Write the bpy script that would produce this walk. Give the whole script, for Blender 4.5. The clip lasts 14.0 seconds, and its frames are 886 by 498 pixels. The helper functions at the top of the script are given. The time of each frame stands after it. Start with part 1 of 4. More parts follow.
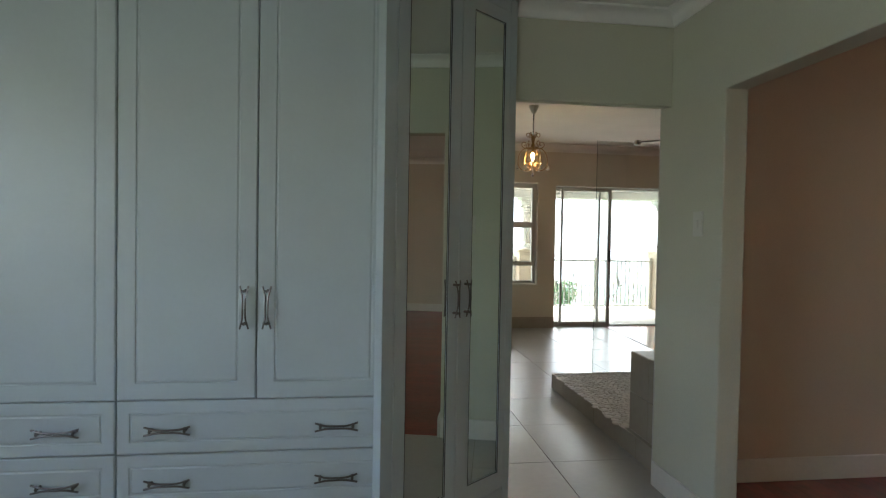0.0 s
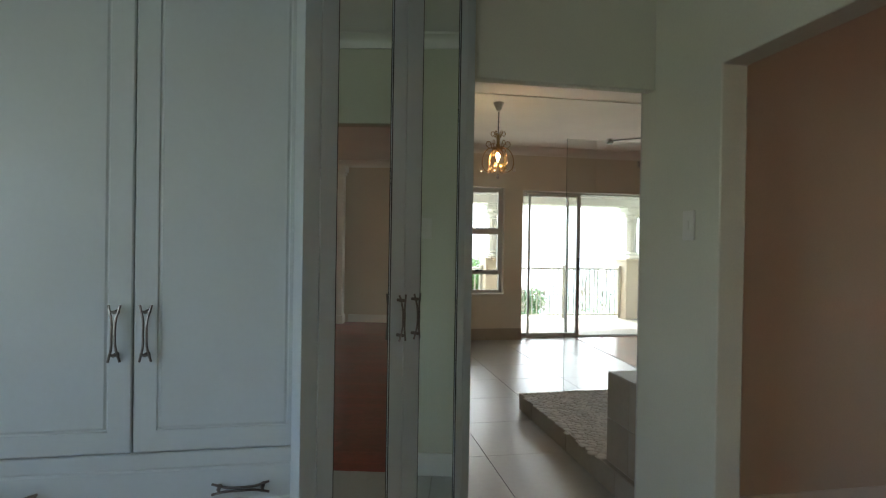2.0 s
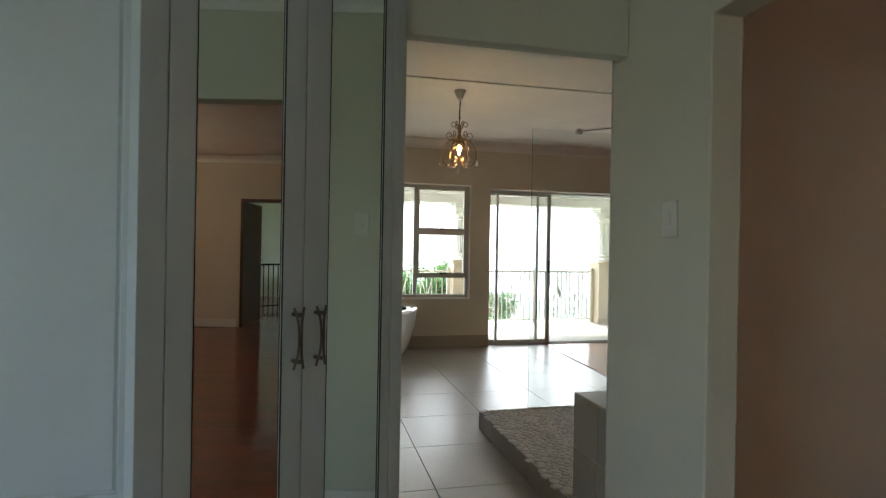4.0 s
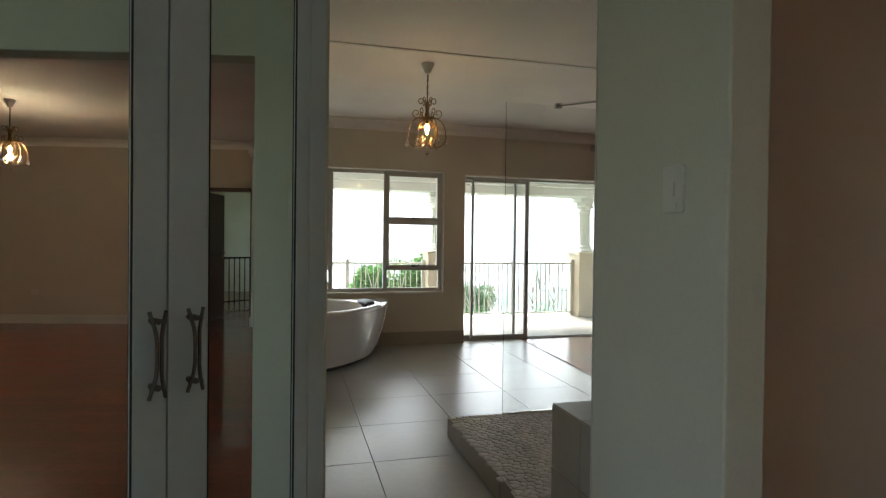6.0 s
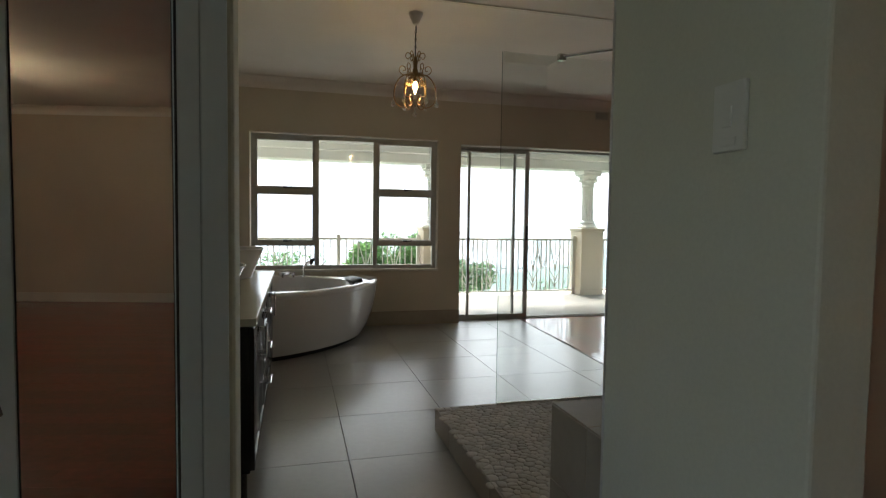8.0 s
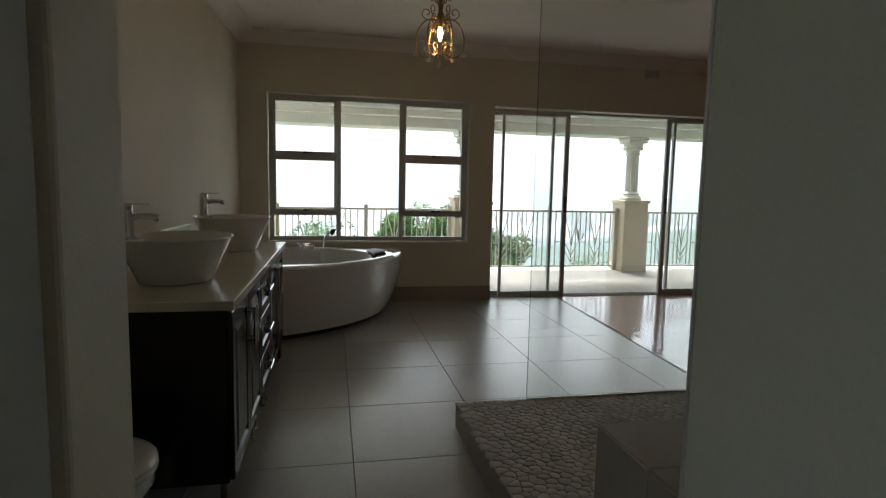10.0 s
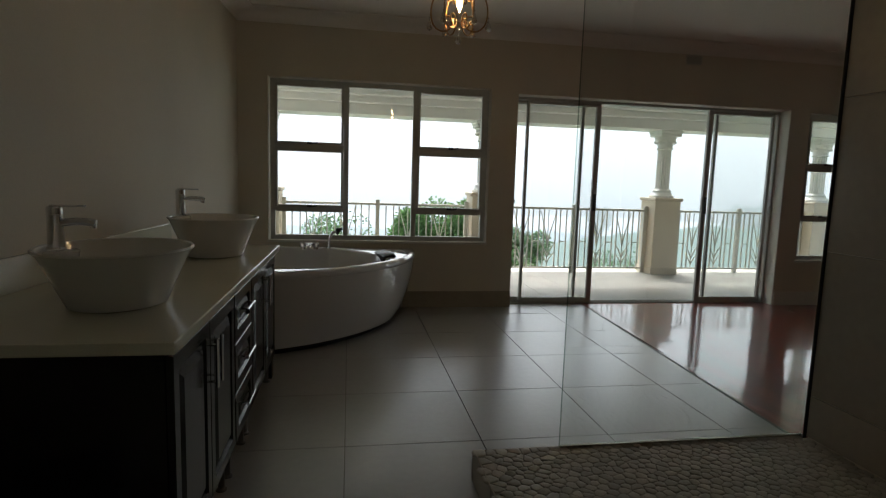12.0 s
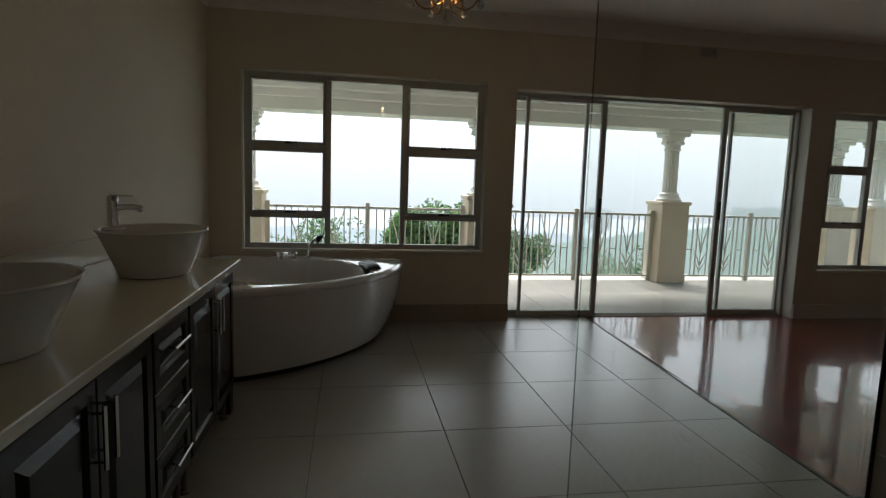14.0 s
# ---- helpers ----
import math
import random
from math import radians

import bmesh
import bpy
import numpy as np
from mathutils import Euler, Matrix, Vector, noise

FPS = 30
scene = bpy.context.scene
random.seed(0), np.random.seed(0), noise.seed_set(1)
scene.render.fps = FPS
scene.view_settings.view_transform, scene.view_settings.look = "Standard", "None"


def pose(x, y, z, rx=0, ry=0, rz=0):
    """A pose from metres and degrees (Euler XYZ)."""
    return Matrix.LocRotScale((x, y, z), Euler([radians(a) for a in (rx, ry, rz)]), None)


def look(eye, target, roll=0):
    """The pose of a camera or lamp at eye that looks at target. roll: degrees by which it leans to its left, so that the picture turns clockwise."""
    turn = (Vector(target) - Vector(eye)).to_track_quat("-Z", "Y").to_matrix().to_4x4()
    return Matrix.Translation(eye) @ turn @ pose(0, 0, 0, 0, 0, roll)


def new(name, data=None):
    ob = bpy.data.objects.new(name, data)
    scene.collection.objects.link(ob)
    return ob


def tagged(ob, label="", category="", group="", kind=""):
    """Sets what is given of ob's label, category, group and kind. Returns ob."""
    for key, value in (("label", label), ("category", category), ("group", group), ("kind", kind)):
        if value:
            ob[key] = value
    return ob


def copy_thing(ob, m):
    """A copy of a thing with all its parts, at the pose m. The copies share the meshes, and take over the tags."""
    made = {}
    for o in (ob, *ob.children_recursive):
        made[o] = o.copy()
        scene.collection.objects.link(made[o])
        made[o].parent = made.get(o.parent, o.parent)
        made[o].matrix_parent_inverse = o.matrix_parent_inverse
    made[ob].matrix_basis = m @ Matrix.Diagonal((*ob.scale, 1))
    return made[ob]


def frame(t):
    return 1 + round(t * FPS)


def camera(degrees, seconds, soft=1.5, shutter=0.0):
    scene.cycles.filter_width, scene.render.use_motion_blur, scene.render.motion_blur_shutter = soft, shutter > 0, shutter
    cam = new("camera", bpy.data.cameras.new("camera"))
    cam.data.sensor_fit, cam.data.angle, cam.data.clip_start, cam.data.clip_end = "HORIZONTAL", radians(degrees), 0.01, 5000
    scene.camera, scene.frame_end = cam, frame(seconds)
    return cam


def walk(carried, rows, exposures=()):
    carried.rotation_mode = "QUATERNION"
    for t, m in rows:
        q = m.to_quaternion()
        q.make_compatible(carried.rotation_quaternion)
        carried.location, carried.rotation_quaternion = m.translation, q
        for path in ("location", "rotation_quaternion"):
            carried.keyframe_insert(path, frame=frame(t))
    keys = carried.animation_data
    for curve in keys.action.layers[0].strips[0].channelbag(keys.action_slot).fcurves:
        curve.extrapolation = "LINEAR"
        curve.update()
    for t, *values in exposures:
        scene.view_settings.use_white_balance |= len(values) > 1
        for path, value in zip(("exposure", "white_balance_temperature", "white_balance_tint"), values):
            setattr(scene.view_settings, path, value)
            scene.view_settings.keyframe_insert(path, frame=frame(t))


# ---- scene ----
cam = camera(76.8, 14.0, 1.25)
PATH = [
    (0, (0.092, 0.22, 1.328), (0.348, 2.204, 1.283), 1.0),
    (0.5, (0.125, 0.319, 1.318), (0.398, 2.3, 1.283), 1.0),
    (1, (0.144, 0.439, 1.331), (0.445, 2.416, 1.303), 0.9),
    (1.5, (0.171, 0.548, 1.318), (0.505, 2.52, 1.296), 1.0),
    (2, (0.248, 0.671, 1.313), (0.615, 2.637, 1.3), 0.9),
    (2.5, (0.342, 0.805, 1.316), (0.736, 2.766, 1.309), 0.8),
    (3, (0.416, 0.902, 1.311), (0.829, 2.859, 1.308), 0.9),
    (5.5, (0.647, 1.415, 1.282), (1.152, 3.35, 1.271), 0.8),
    (6, (0.719, 1.503, 1.271), (1.236, 3.435, 1.245), 0.7),
    (6.5, (0.775, 1.582, 1.258), (1.297, 3.512, 1.211), 0.6),
    (7, (0.816, 1.665, 1.252), (1.335, 3.595, 1.183), 0.7),
    (7.5, (0.856, 1.769, 1.241), (1.374, 3.698, 1.154), 0.8),
    (9.8, (1.079, 2.287, 1.19), (1.488, 4.235, 0.994), 1.0),
    (10, (1.084, 2.318, 1.197), (1.472, 4.269, 0.989), 1.2),
    (10.5, (1.105, 2.44, 1.2), (1.443, 4.399, 0.979), 1.4),
    (11, (1.121, 2.596, 1.214), (1.434, 4.558, 0.987), 1.6),
    (11.5, (1.147, 2.706, 1.217), (1.466, 4.667, 0.986), 1.7),
    (12, (1.183, 2.84, 1.224), (1.515, 4.798, 0.99), 1.8),
    (12.5, (1.234, 2.976, 1.234), (1.568, 4.933, 0.998), 1.9),
    (13, (1.279, 3.081, 1.238), (1.606, 5.04, 1.001), 1.9),
    (13.5, (1.302, 3.172, 1.24), (1.63, 5.131, 1.006), 1.9),
    (14, (1.329, 3.297, 1.248), (1.663, 5.255, 1.017), 1.9),
]
STOPS = [(0.0, 3.52), (3.0, 3.5), (5.5, 3.27), (6.5, 3.08), (7.5, 2.85), (9.0, 2.54), (10.0, 2.29), (11.0, 2.1), (12.5, 1.85), (14.0, 1.75)]
EXPOSURES = [(t, stops, 6300, 10) for t, stops in STOPS]
walk(cam, [(t, look(eye, target, roll)) for t, eye, target, roll in PATH], EXPOSURES)

# ---- world, sun, large lights ----
world = bpy.data.worlds.new("overcast_sky")
scene.world = world
world.use_nodes = True
_n = world.node_tree.nodes
_sky = _n.new("ShaderNodeTexSky")
_sky.sky_type, _sky.sun_disc = "NISHITA", False
_sky.sun_elevation, _sky.sun_rotation = radians(52), radians(20)
_sky.air_density, _sky.dust_density, _sky.ozone_density = 1.0, 2.2, 1.0
_n["Background"].inputs["Strength"].default_value = 0.15
world.node_tree.links.new(_sky.outputs[0], _n["Background"].inputs["Color"])

sun_data = bpy.data.lights.new("sun", "SUN")
sun_data.energy, sun_data.angle, sun_data.color = 1.2, radians(14), (1.0, 0.97, 0.94)
sun = new("sun", sun_data)
sun.matrix_world = look((3, 30, 40), (3, 0, 0))


def area_lamp(name, eye, target, w, h, watts, color):
    d = bpy.data.lights.new(name, "AREA")
    d.shape, d.size, d.size_y, d.energy, d.color = "RECTANGLE", w, h, watts, color
    o = new(name, d)
    o.matrix_world = look(eye, target)
    return o


def bulb_lamp(name, place, watts, color, radius=0.02):
    d = bpy.data.lights.new(name, "POINT")
    d.energy, d.color, d.shadow_soft_size = watts, color, radius
    o = new(name, d)
    o.location = place
    return o


area_lamp("dressing_window_light", (-2.62, -0.1, 1.55), (0, -0.1, 1.5), 1.7, 1.2, 1.45, (0.98, 0.96, 0.95))
# Added fill that brightens the landing; its source is unseen.
area_lamp("landing_fill_light", (10.6, -2.33, 1.5), (10.6, 0, 1.4), 2.6, 1.1, 1.2, (0.95, 1.0, 0.95))
bulb_lamp("bathroom_bulb", (1.748, 5.89, 2.105), 0.35, (1.0, 0.62, 0.28), 0.018)
bulb_lamp("bedroom_bulb", (5.4, -1.1, 2.10), 3.2, (1.0, 0.70, 0.46), 0.03)

# ---- materials ----


def material(name, color, rough=0.5, metal=0.0, grain=0.0, grain_scale=40.0, stain=0.0, stain_scale=2.0, bump=0.0, bump_scale=None,
             spec=0.5, coat=0.0, coat_rough=0.08, per_object=0.0, per_island=0.0, stretch=(1, 1, 1)):
    m = bpy.data.materials.new(name)
    m.use_nodes = True
    nt = m.node_tree
    n, l = nt.nodes, nt.links
    b = n["Principled BSDF"]
    b.inputs["Roughness"].default_value = rough
    b.inputs["Metallic"].default_value = metal
    b.inputs["Specular IOR Level"].default_value = spec
    b.inputs["Coat Weight"].default_value = coat
    b.inputs["Coat Roughness"].default_value = coat_rough
    mp = n.new("ShaderNodeMapping")
    mp.inputs["Scale"].default_value = stretch
    geo = n.new("ShaderNodeNewGeometry")
    l.new(geo.outputs["Position"], mp.inputs["Vector"])
    out = None
    col = n.new("ShaderNodeRGB")
    col.outputs[0].default_value = (*color, 1)
    out = col.outputs[0]

    def vary(source, value_socket, amount):
        r = n.new("ShaderNodeMapRange")
        r.inputs["From Min"].default_value, r.inputs["From Max"].default_value = 0.25, 0.75
        r.inputs["To Min"].default_value, r.inputs["To Max"].default_value = 1 - amount, 1 + amount
        l.new(value_socket, r.inputs["Value"])
        mx = n.new("ShaderNodeVectorMath")
        mx.operation = "SCALE"
        l.new(source, mx.inputs[0])
        l.new(r.outputs["Result"], mx.inputs["Scale"])
        return mx.outputs[0]

    fine = n.new("ShaderNodeTexNoise")
    fine.inputs["Scale"].default_value, fine.inputs["Detail"].default_value = grain_scale, 5
    l.new(mp.outputs[0], fine.inputs["Vector"])
    big = n.new("ShaderNodeTexNoise")
    big.inputs["Scale"].default_value, big.inputs["Detail"].default_value = stain_scale, 4
    l.new(mp.outputs[0], big.inputs["Vector"])
    if grain:
        out = vary(out, fine.outputs[0], grain)
    if stain:
        out = vary(out, big.outputs[0], stain)
        rr = n.new("ShaderNodeMapRange")
        rr.inputs["To Min"].default_value, rr.inputs["To Max"].default_value = max(rough - 0.12 * stain * 4, 0.02), rough + 0.12 * stain * 4
        l.new(big.outputs[0], rr.inputs["Value"])
        l.new(rr.outputs["Result"], b.inputs["Roughness"])
    if per_object:
        oi = n.new("ShaderNodeObjectInfo")
        out = vary(out, oi.outputs["Random"], per_object)
    if per_island:
        out = vary(out, geo.outputs["Random Per Island"], per_island)
    l.new(out, b.inputs["Base Color"])
    if bump:
        bp = n.new("ShaderNodeBump")
        bp.inputs["Strength"].default_value, bp.inputs["Distance"].default_value = bump, 0.004
        src = fine
        if bump_scale:
            src = n.new("ShaderNodeTexNoise")
            src.inputs["Scale"].default_value, src.inputs["Detail"].default_value = bump_scale, 3
            l.new(mp.outputs[0], src.inputs["Vector"])
        l.new(src.outputs[0], bp.inputs["Height"])
        l.new(bp.outputs[0], b.inputs["Normal"])
        if coat:
            l.new(bp.outputs[0], b.inputs["Coat Normal"])
    return m


def glass_material(name, tint=(0.99, 0.995, 0.99), gloss=0.035):
    m = bpy.data.materials.new(name)
    m.use_nodes = True
    n, l = m.node_tree.nodes, m.node_tree.links
    n.remove(n["Principled BSDF"])
    tr, gl, mx, lw, pw, ma = (n.new("ShaderNode" + k) for k in ("BsdfTransparent", "BsdfGlossy", "MixShader", "LayerWeight", "Math", "Math"))
    tr.inputs["Color"].default_value = (*tint, 1)
    gl.inputs["Roughness"].default_value = 0.01
    lw.inputs["Blend"].default_value = 0.5
    pw.operation, ma.operation = "POWER", "MULTIPLY_ADD"
    pw.inputs[1].default_value = 5.0
    ma.inputs[1].default_value, ma.inputs[2].default_value = 0.8, gloss
    l.new(lw.outputs["Facing"], pw.inputs[0])
    l.new(pw.outputs[0], ma.inputs[0])
    l.new(ma.outputs[0], mx.inputs[0])
    l.new(tr.outputs[0], mx.inputs[1])
    l.new(gl.outputs[0], mx.inputs[2])
    l.new(mx.outputs[0], n["Material Output"].inputs["Surface"])
    return m


def glow_material(name, color, strength):
    m = bpy.data.materials.new(name)
    m.use_nodes = True
    n, l = m.node_tree.nodes, m.node_tree.links
    n.remove(n["Principled BSDF"])
    e = n.new("ShaderNodeEmission")
    e.inputs["Color"].default_value, e.inputs["Strength"].default_value = (*color, 1), strength
    l.new(e.outputs[0], n["Material Output"].inputs["Surface"])
    return m


PLASTER_GREEN = material("sage_plaster", (0.60, 0.59, 0.475), 0.7, grain=0.03, stain=0.05, stain_scale=1.3, bump=0.15, grain_scale=120)
PLASTER_CREAM = material("cream_plaster", (0.66, 0.605, 0.495), 0.7, grain=0.03, stain=0.05, stain_scale=1.3, bump=0.15, grain_scale=120)
PLASTER_BEDROOM = material("bedroom_plaster", (0.615, 0.54, 0.435), 0.7, grain=0.03, stain=0.05, stain_scale=1.1, bump=0.15, grain_scale=120)
CEILING_WHITE = material("ceiling_paint", (0.82, 0.80, 0.755), 0.75, grain=0.02, stain=0.04, bump=0.1, grain_scale=90)
TRIM_WHITE = material("trim_paint", (0.72, 0.70, 0.64), 0.4, grain=0.03, stain=0.04)
WARDROBE = material("wardrobe_foil", (0.525, 0.59, 0.605), 0.38, grain=0.015, stain=0.04, stain_scale=3.0, bump=0.04, grain_scale=60)
PEWTER = material("pewter", (0.16, 0.15, 0.14), 0.38, metal=1.0, grain=0.25, grain_scale=150, bump=0.1)
MIRROR = material("mirror_silver", (0.72, 0.79, 0.73), 0.01, metal=1.0)
# Near-black: painted shade for gaps and holes; also the mirror seal and screed.
DARK_GAP = material("dark_recess", (0.03, 0.03, 0.03), 0.8, grain=0.2)
TILE = material("porcelain_tile", (0.375, 0.366, 0.352), 0.36, grain=0.04, grain_scale=25, stain=0.05, stain_scale=2.2, bump=0.08, bump_scale=24, per_object=0.03, spec=0.8, coat=0.9, coat_rough=0.27)
GROUT = material("grout", (0.22, 0.20, 0.175), 0.9, grain=0.1, grain_scale=80)
PEBBLE_GROUT = material("pebble_grout", (0.30, 0.275, 0.225), 0.9, grain=0.1, grain_scale=90)
WALL_TILE = material("wall_tile", (0.35, 0.30, 0.23), 0.3, grain=0.05, grain_scale=25, stain=0.08, per_object=0.04)
WOOD_FLOOR = material("jarrah_boards", (0.23, 0.021, 0.015), 0.3, grain=0.25, grain_scale=14, stain=0.12, stain_scale=1.5, bump=0.5, bump_scale=5.0, per_island=0.12, spec=0.2, coat=1.0, coat_rough=0.06, stretch=(1.8, 1.2, 1))
ESPRESSO = material("espresso_wood", (0.008, 0.006, 0.0065), 0.2, grain=0.3, grain_scale=20, stain=0.03, spec=0.3, stretch=(1, 1, 0.15))
DOOR_WOOD = material("door_wood", (0.09, 0.035, 0.018), 0.4, grain=0.3, grain_scale=14, stain=0.2, stretch=(4, 4, 0.4))
QUARTZ = material("cream_quartz", (0.65, 0.625, 0.50), 0.16, grain=0.04, grain_scale=200, stain=0.05)
CERAMIC = material("white_ceramic", (0.82, 0.81, 0.78), 0.07, stain=0.01, coat=0.4)
ACRYLIC = material("white_acrylic", (0.79, 0.785, 0.79), 0.08, grain=0.01, stain=0.01, coat=1.0, coat_rough=0.04)
CHROME = material("chrome", (0.75, 0.75, 0.76), 0.06, metal=1.0, grain=0.03)
BRUSHED = material("brushed_steel", (0.62, 0.61, 0.58), 0.25, metal=1.0, grain=0.06, grain_scale=90)
ALU = material("bronze_aluminium", (0.52, 0.52, 0.49), 0.38, metal=0.1, grain=0.06, stain=0.06)
BLACK_RUBBER = material("black_padding", (0.012, 0.012, 0.012), 0.45, grain=0.2, bump=0.1)
PEBBLE = material("river_pebble", (0.41, 0.37, 0.295), 0.55, grain=0.12, grain_scale=60, per_object=0.13, per_island=0.1)
GOLD = material("aged_gold", (0.34, 0.22, 0.095), 0.36, metal=0.85, grain=0.2, grain_scale=120)
CRYSTAL = glass_material("crystal", (0.96, 0.96, 0.95), 0.55)
BULB = glow_material("bulb_glow", (1.0, 0.62, 0.25), 14.0)
PANE = glass_material("window_glass")
SHOWER_GLASS = glass_material("shower_glass", (0.97, 0.985, 0.975), 0.10)
GLASS_EDGE = glass_material("glass_edge", (0.72, 0.79, 0.76), 0.03)
SATIN = material("satin_trim", (0.62, 0.60, 0.55), 0.5, metal=0.3, grain=0.05)
TILE_GROUT = material("tile_grout", (0.52, 0.48, 0.40), 0.9, grain=0.1, grain_scale=90)
PLASTIC_WHITE = material("white_plastic", (0.66, 0.645, 0.57), 0.35, stain=0.03)
BALCONY_PAINT = material("balcony_paint", (0.85, 0.84, 0.81), 0.7, grain=0.04, stain=0.07, bump=0.15, grain_scale=70)
COLUMN_WHITE = material("column_white", (0.80, 0.79, 0.75), 0.6, grain=0.03, stain=0.05)
PLINTH = material("plinth_plaster", (0.66, 0.57, 0.44), 0.75, grain=0.05, stain=0.1, bump=0.15, grain_scale=60)
RAIL_PAINT = material("railing_paint", (0.60, 0.57, 0.50), 0.5, grain=0.06, stain=0.06)
IRON = material("dark_iron", (0.03, 0.028, 0.025), 0.45, metal=0.5, grain=0.2)
BALCONY_TILE = material("balcony_tile", (0.37, 0.35, 0.30), 0.5, grain=0.05, stain=0.1, per_object=0.05)
LEAF = material("leaf_green", (0.125, 0.225, 0.075), 0.45, grain=0.2, per_island=0.35)
LEAF_FAR = material("leaf_far", (0.10, 0.15, 0.09), 0.6, grain=0.2, per_island=0.25)
for leafy in (LEAF, LEAF_FAR):
    nt = leafy.node_tree
    base, out = nt.nodes["Principled BSDF"], nt.nodes["Material Output"]
    trans, mix = nt.nodes.new("ShaderNodeBsdfTranslucent"), nt.nodes.new("ShaderNodeMixShader")
    mix.inputs[0].default_value = 0.45
    nt.links.new(base.inputs["Base Color"].links[0].from_socket, trans.inputs["Color"])
    nt.links.new(base.outputs[0], mix.inputs[1])
    nt.links.new(trans.outputs[0], mix.inputs[2])
    nt.links.new(mix.outputs[0], out.inputs["Surface"])
BARK = material("bark", (0.10, 0.075, 0.05), 0.9, grain=0.3, bump=0.5)
STRIP_BROWN = material("dark_brown_strip", (0.055, 0.035, 0.028), 0.5, grain=0.2, stain=0.1)
GRASS = material("hillside", (0.09, 0.14, 0.06), 0.9, grain=0.3, grain_scale=0.6, stain=0.3, stain_scale=0.05)
FACADE = material("outer_plaster", (0.70, 0.66, 0.56), 0.8, grain=0.04, stain=0.06)

# ---- building helpers ----


def thing(name, place, label, category, group="", turn=0.0, kind=""):
    o = new(name)
    o.empty_display_size = 0.1
    o.matrix_world = pose(*place, 0, 0, turn)
    return tagged(o, label, category, group, kind)


def mesh_of(name, bm, mat, smooth=False):
    me = bpy.data.meshes.new(name)
    bm.normal_update()
    bm.to_mesh(me)
    bm.free()
    for m in (mat if isinstance(mat, (list, tuple)) else [mat]):
        me.materials.append(m)
    if smooth:
        for p in me.polygons:
            p.use_smooth = True
        me.set_sharp_from_angle(angle=radians(38))
    return me


def part(name, bm, mat, parent=None, label="", smooth=False, place=None):
    o = new(name, mesh_of(name, bm, mat, smooth))
    if parent is not None:
        o.parent = parent
    if place is not None:
        o.matrix_local = place
    if label:
        tagged(o, label)
    return o


def box(bm, x0, x1, y0, y1, z0, z1, bevel=0.0, m=None):
    r = bmesh.ops.create_cube(bm, size=1.0)
    vs = r["verts"]
    for v in vs:
        v.co = Vector(((x0 + x1) / 2 + v.co.x * (x1 - x0), (y0 + y1) / 2 + v.co.y * (y1 - y0), (z0 + z1) / 2 + v.co.z * (z1 - z0)))
    if bevel:
        es = list({e for v in vs for e in v.link_edges})
        out = bmesh.ops.bevel(bm, geom=es, offset=bevel, segments=2, profile=0.5, affect="EDGES")
        vs = list({v for f in out["faces"] for v in f.verts} | {v for v in vs if v.is_valid})
    if m is not None:
        bmesh.ops.transform(bm, matrix=m, verts=[v for v in vs if v.is_valid])
    return vs


def boxed(x0, x1, y0, y1, z0, z1, bevel=0.0):
    bm = bmesh.new()
    box(bm, x0, x1, y0, y1, z0, z1, bevel)
    return bm


def lathe(bm, profile, segs=24, centre=(0, 0, 0), sx=1.0, sy=1.0, cap=True):
    rings = []
    for r, z in profile:
        rings.append([bm.verts.new((centre[0] + r * sx * math.cos(2 * math.pi * k / segs), centre[1] + r * sy * math.sin(2 * math.pi * k / segs), centre[2] + z)) for k in range(segs)])
    for a, b in zip(rings, rings[1:]):
        for k in range(segs):
            bm.faces.new((a[k], a[(k + 1) % segs], b[(k + 1) % segs], b[k]))
    if cap:
        bm.faces.new(rings[0][::-1])
        bm.faces.new(rings[-1])
    return bm


def tube(bm, pts, r, segs=8, cap=True, taper=None):
    pts = [Vector(p) for p in pts]
    rings = []
    side = None
    for i, p in enumerate(pts):
        d = (pts[min(i + 1, len(pts) - 1)] - pts[max(i - 1, 0)]).normalized()
        if side is None:
            side = d.orthogonal().normalized()
        side = (side - d * side.dot(d)).normalized()
        up = d.cross(side)
        rr = r if taper is None else r * (1 + (taper - 1) * i / (len(pts) - 1))
        rings.append([bm.verts.new(p + rr * (math.cos(2 * math.pi * k / segs) * side + math.sin(2 * math.pi * k / segs) * up)) for k in range(segs)])
    for a, b in zip(rings, rings[1:]):
        for k in range(segs):
            bm.faces.new((a[k], a[(k + 1) % segs], b[(k + 1) % segs], b[k]))
    if cap:
        bm.faces.new(rings[0][::-1])
        bm.faces.new(rings[-1])
    return bm


def bend(points, steps=8):
    """A smooth line through points."""
    P = [Vector(p) for p in points]
    P = [2 * P[0] - P[1]] + P + [2 * P[-1] - P[-2]]
    out = []
    for i in range(1, len(P) - 2):
        for k in range(steps):
            t = k / steps
            out.append(0.5 * ((2 * P[i]) + (P[i + 1] - P[i - 1]) * t + (2 * P[i - 1] - 5 * P[i] + 4 * P[i + 1] - P[i + 2]) * t * t + (3 * P[i] - P[i - 1] - 3 * P[i + 1] + P[i + 2]) * t ** 3))
    return out + [P[-2]]


def extrude_outline(bm, outline, z0, z1):
    lo = [bm.verts.new((x, y, z0)) for x, y in outline]
    hi = [bm.verts.new((x, y, z1)) for x, y in outline]
    n = len(outline)
    for k in range(n):
        bm.faces.new((lo[k], lo[(k + 1) % n], hi[(k + 1) % n], hi[k]))
    bm.faces.new(lo[::-1])
    bm.faces.new(hi)
    return bm


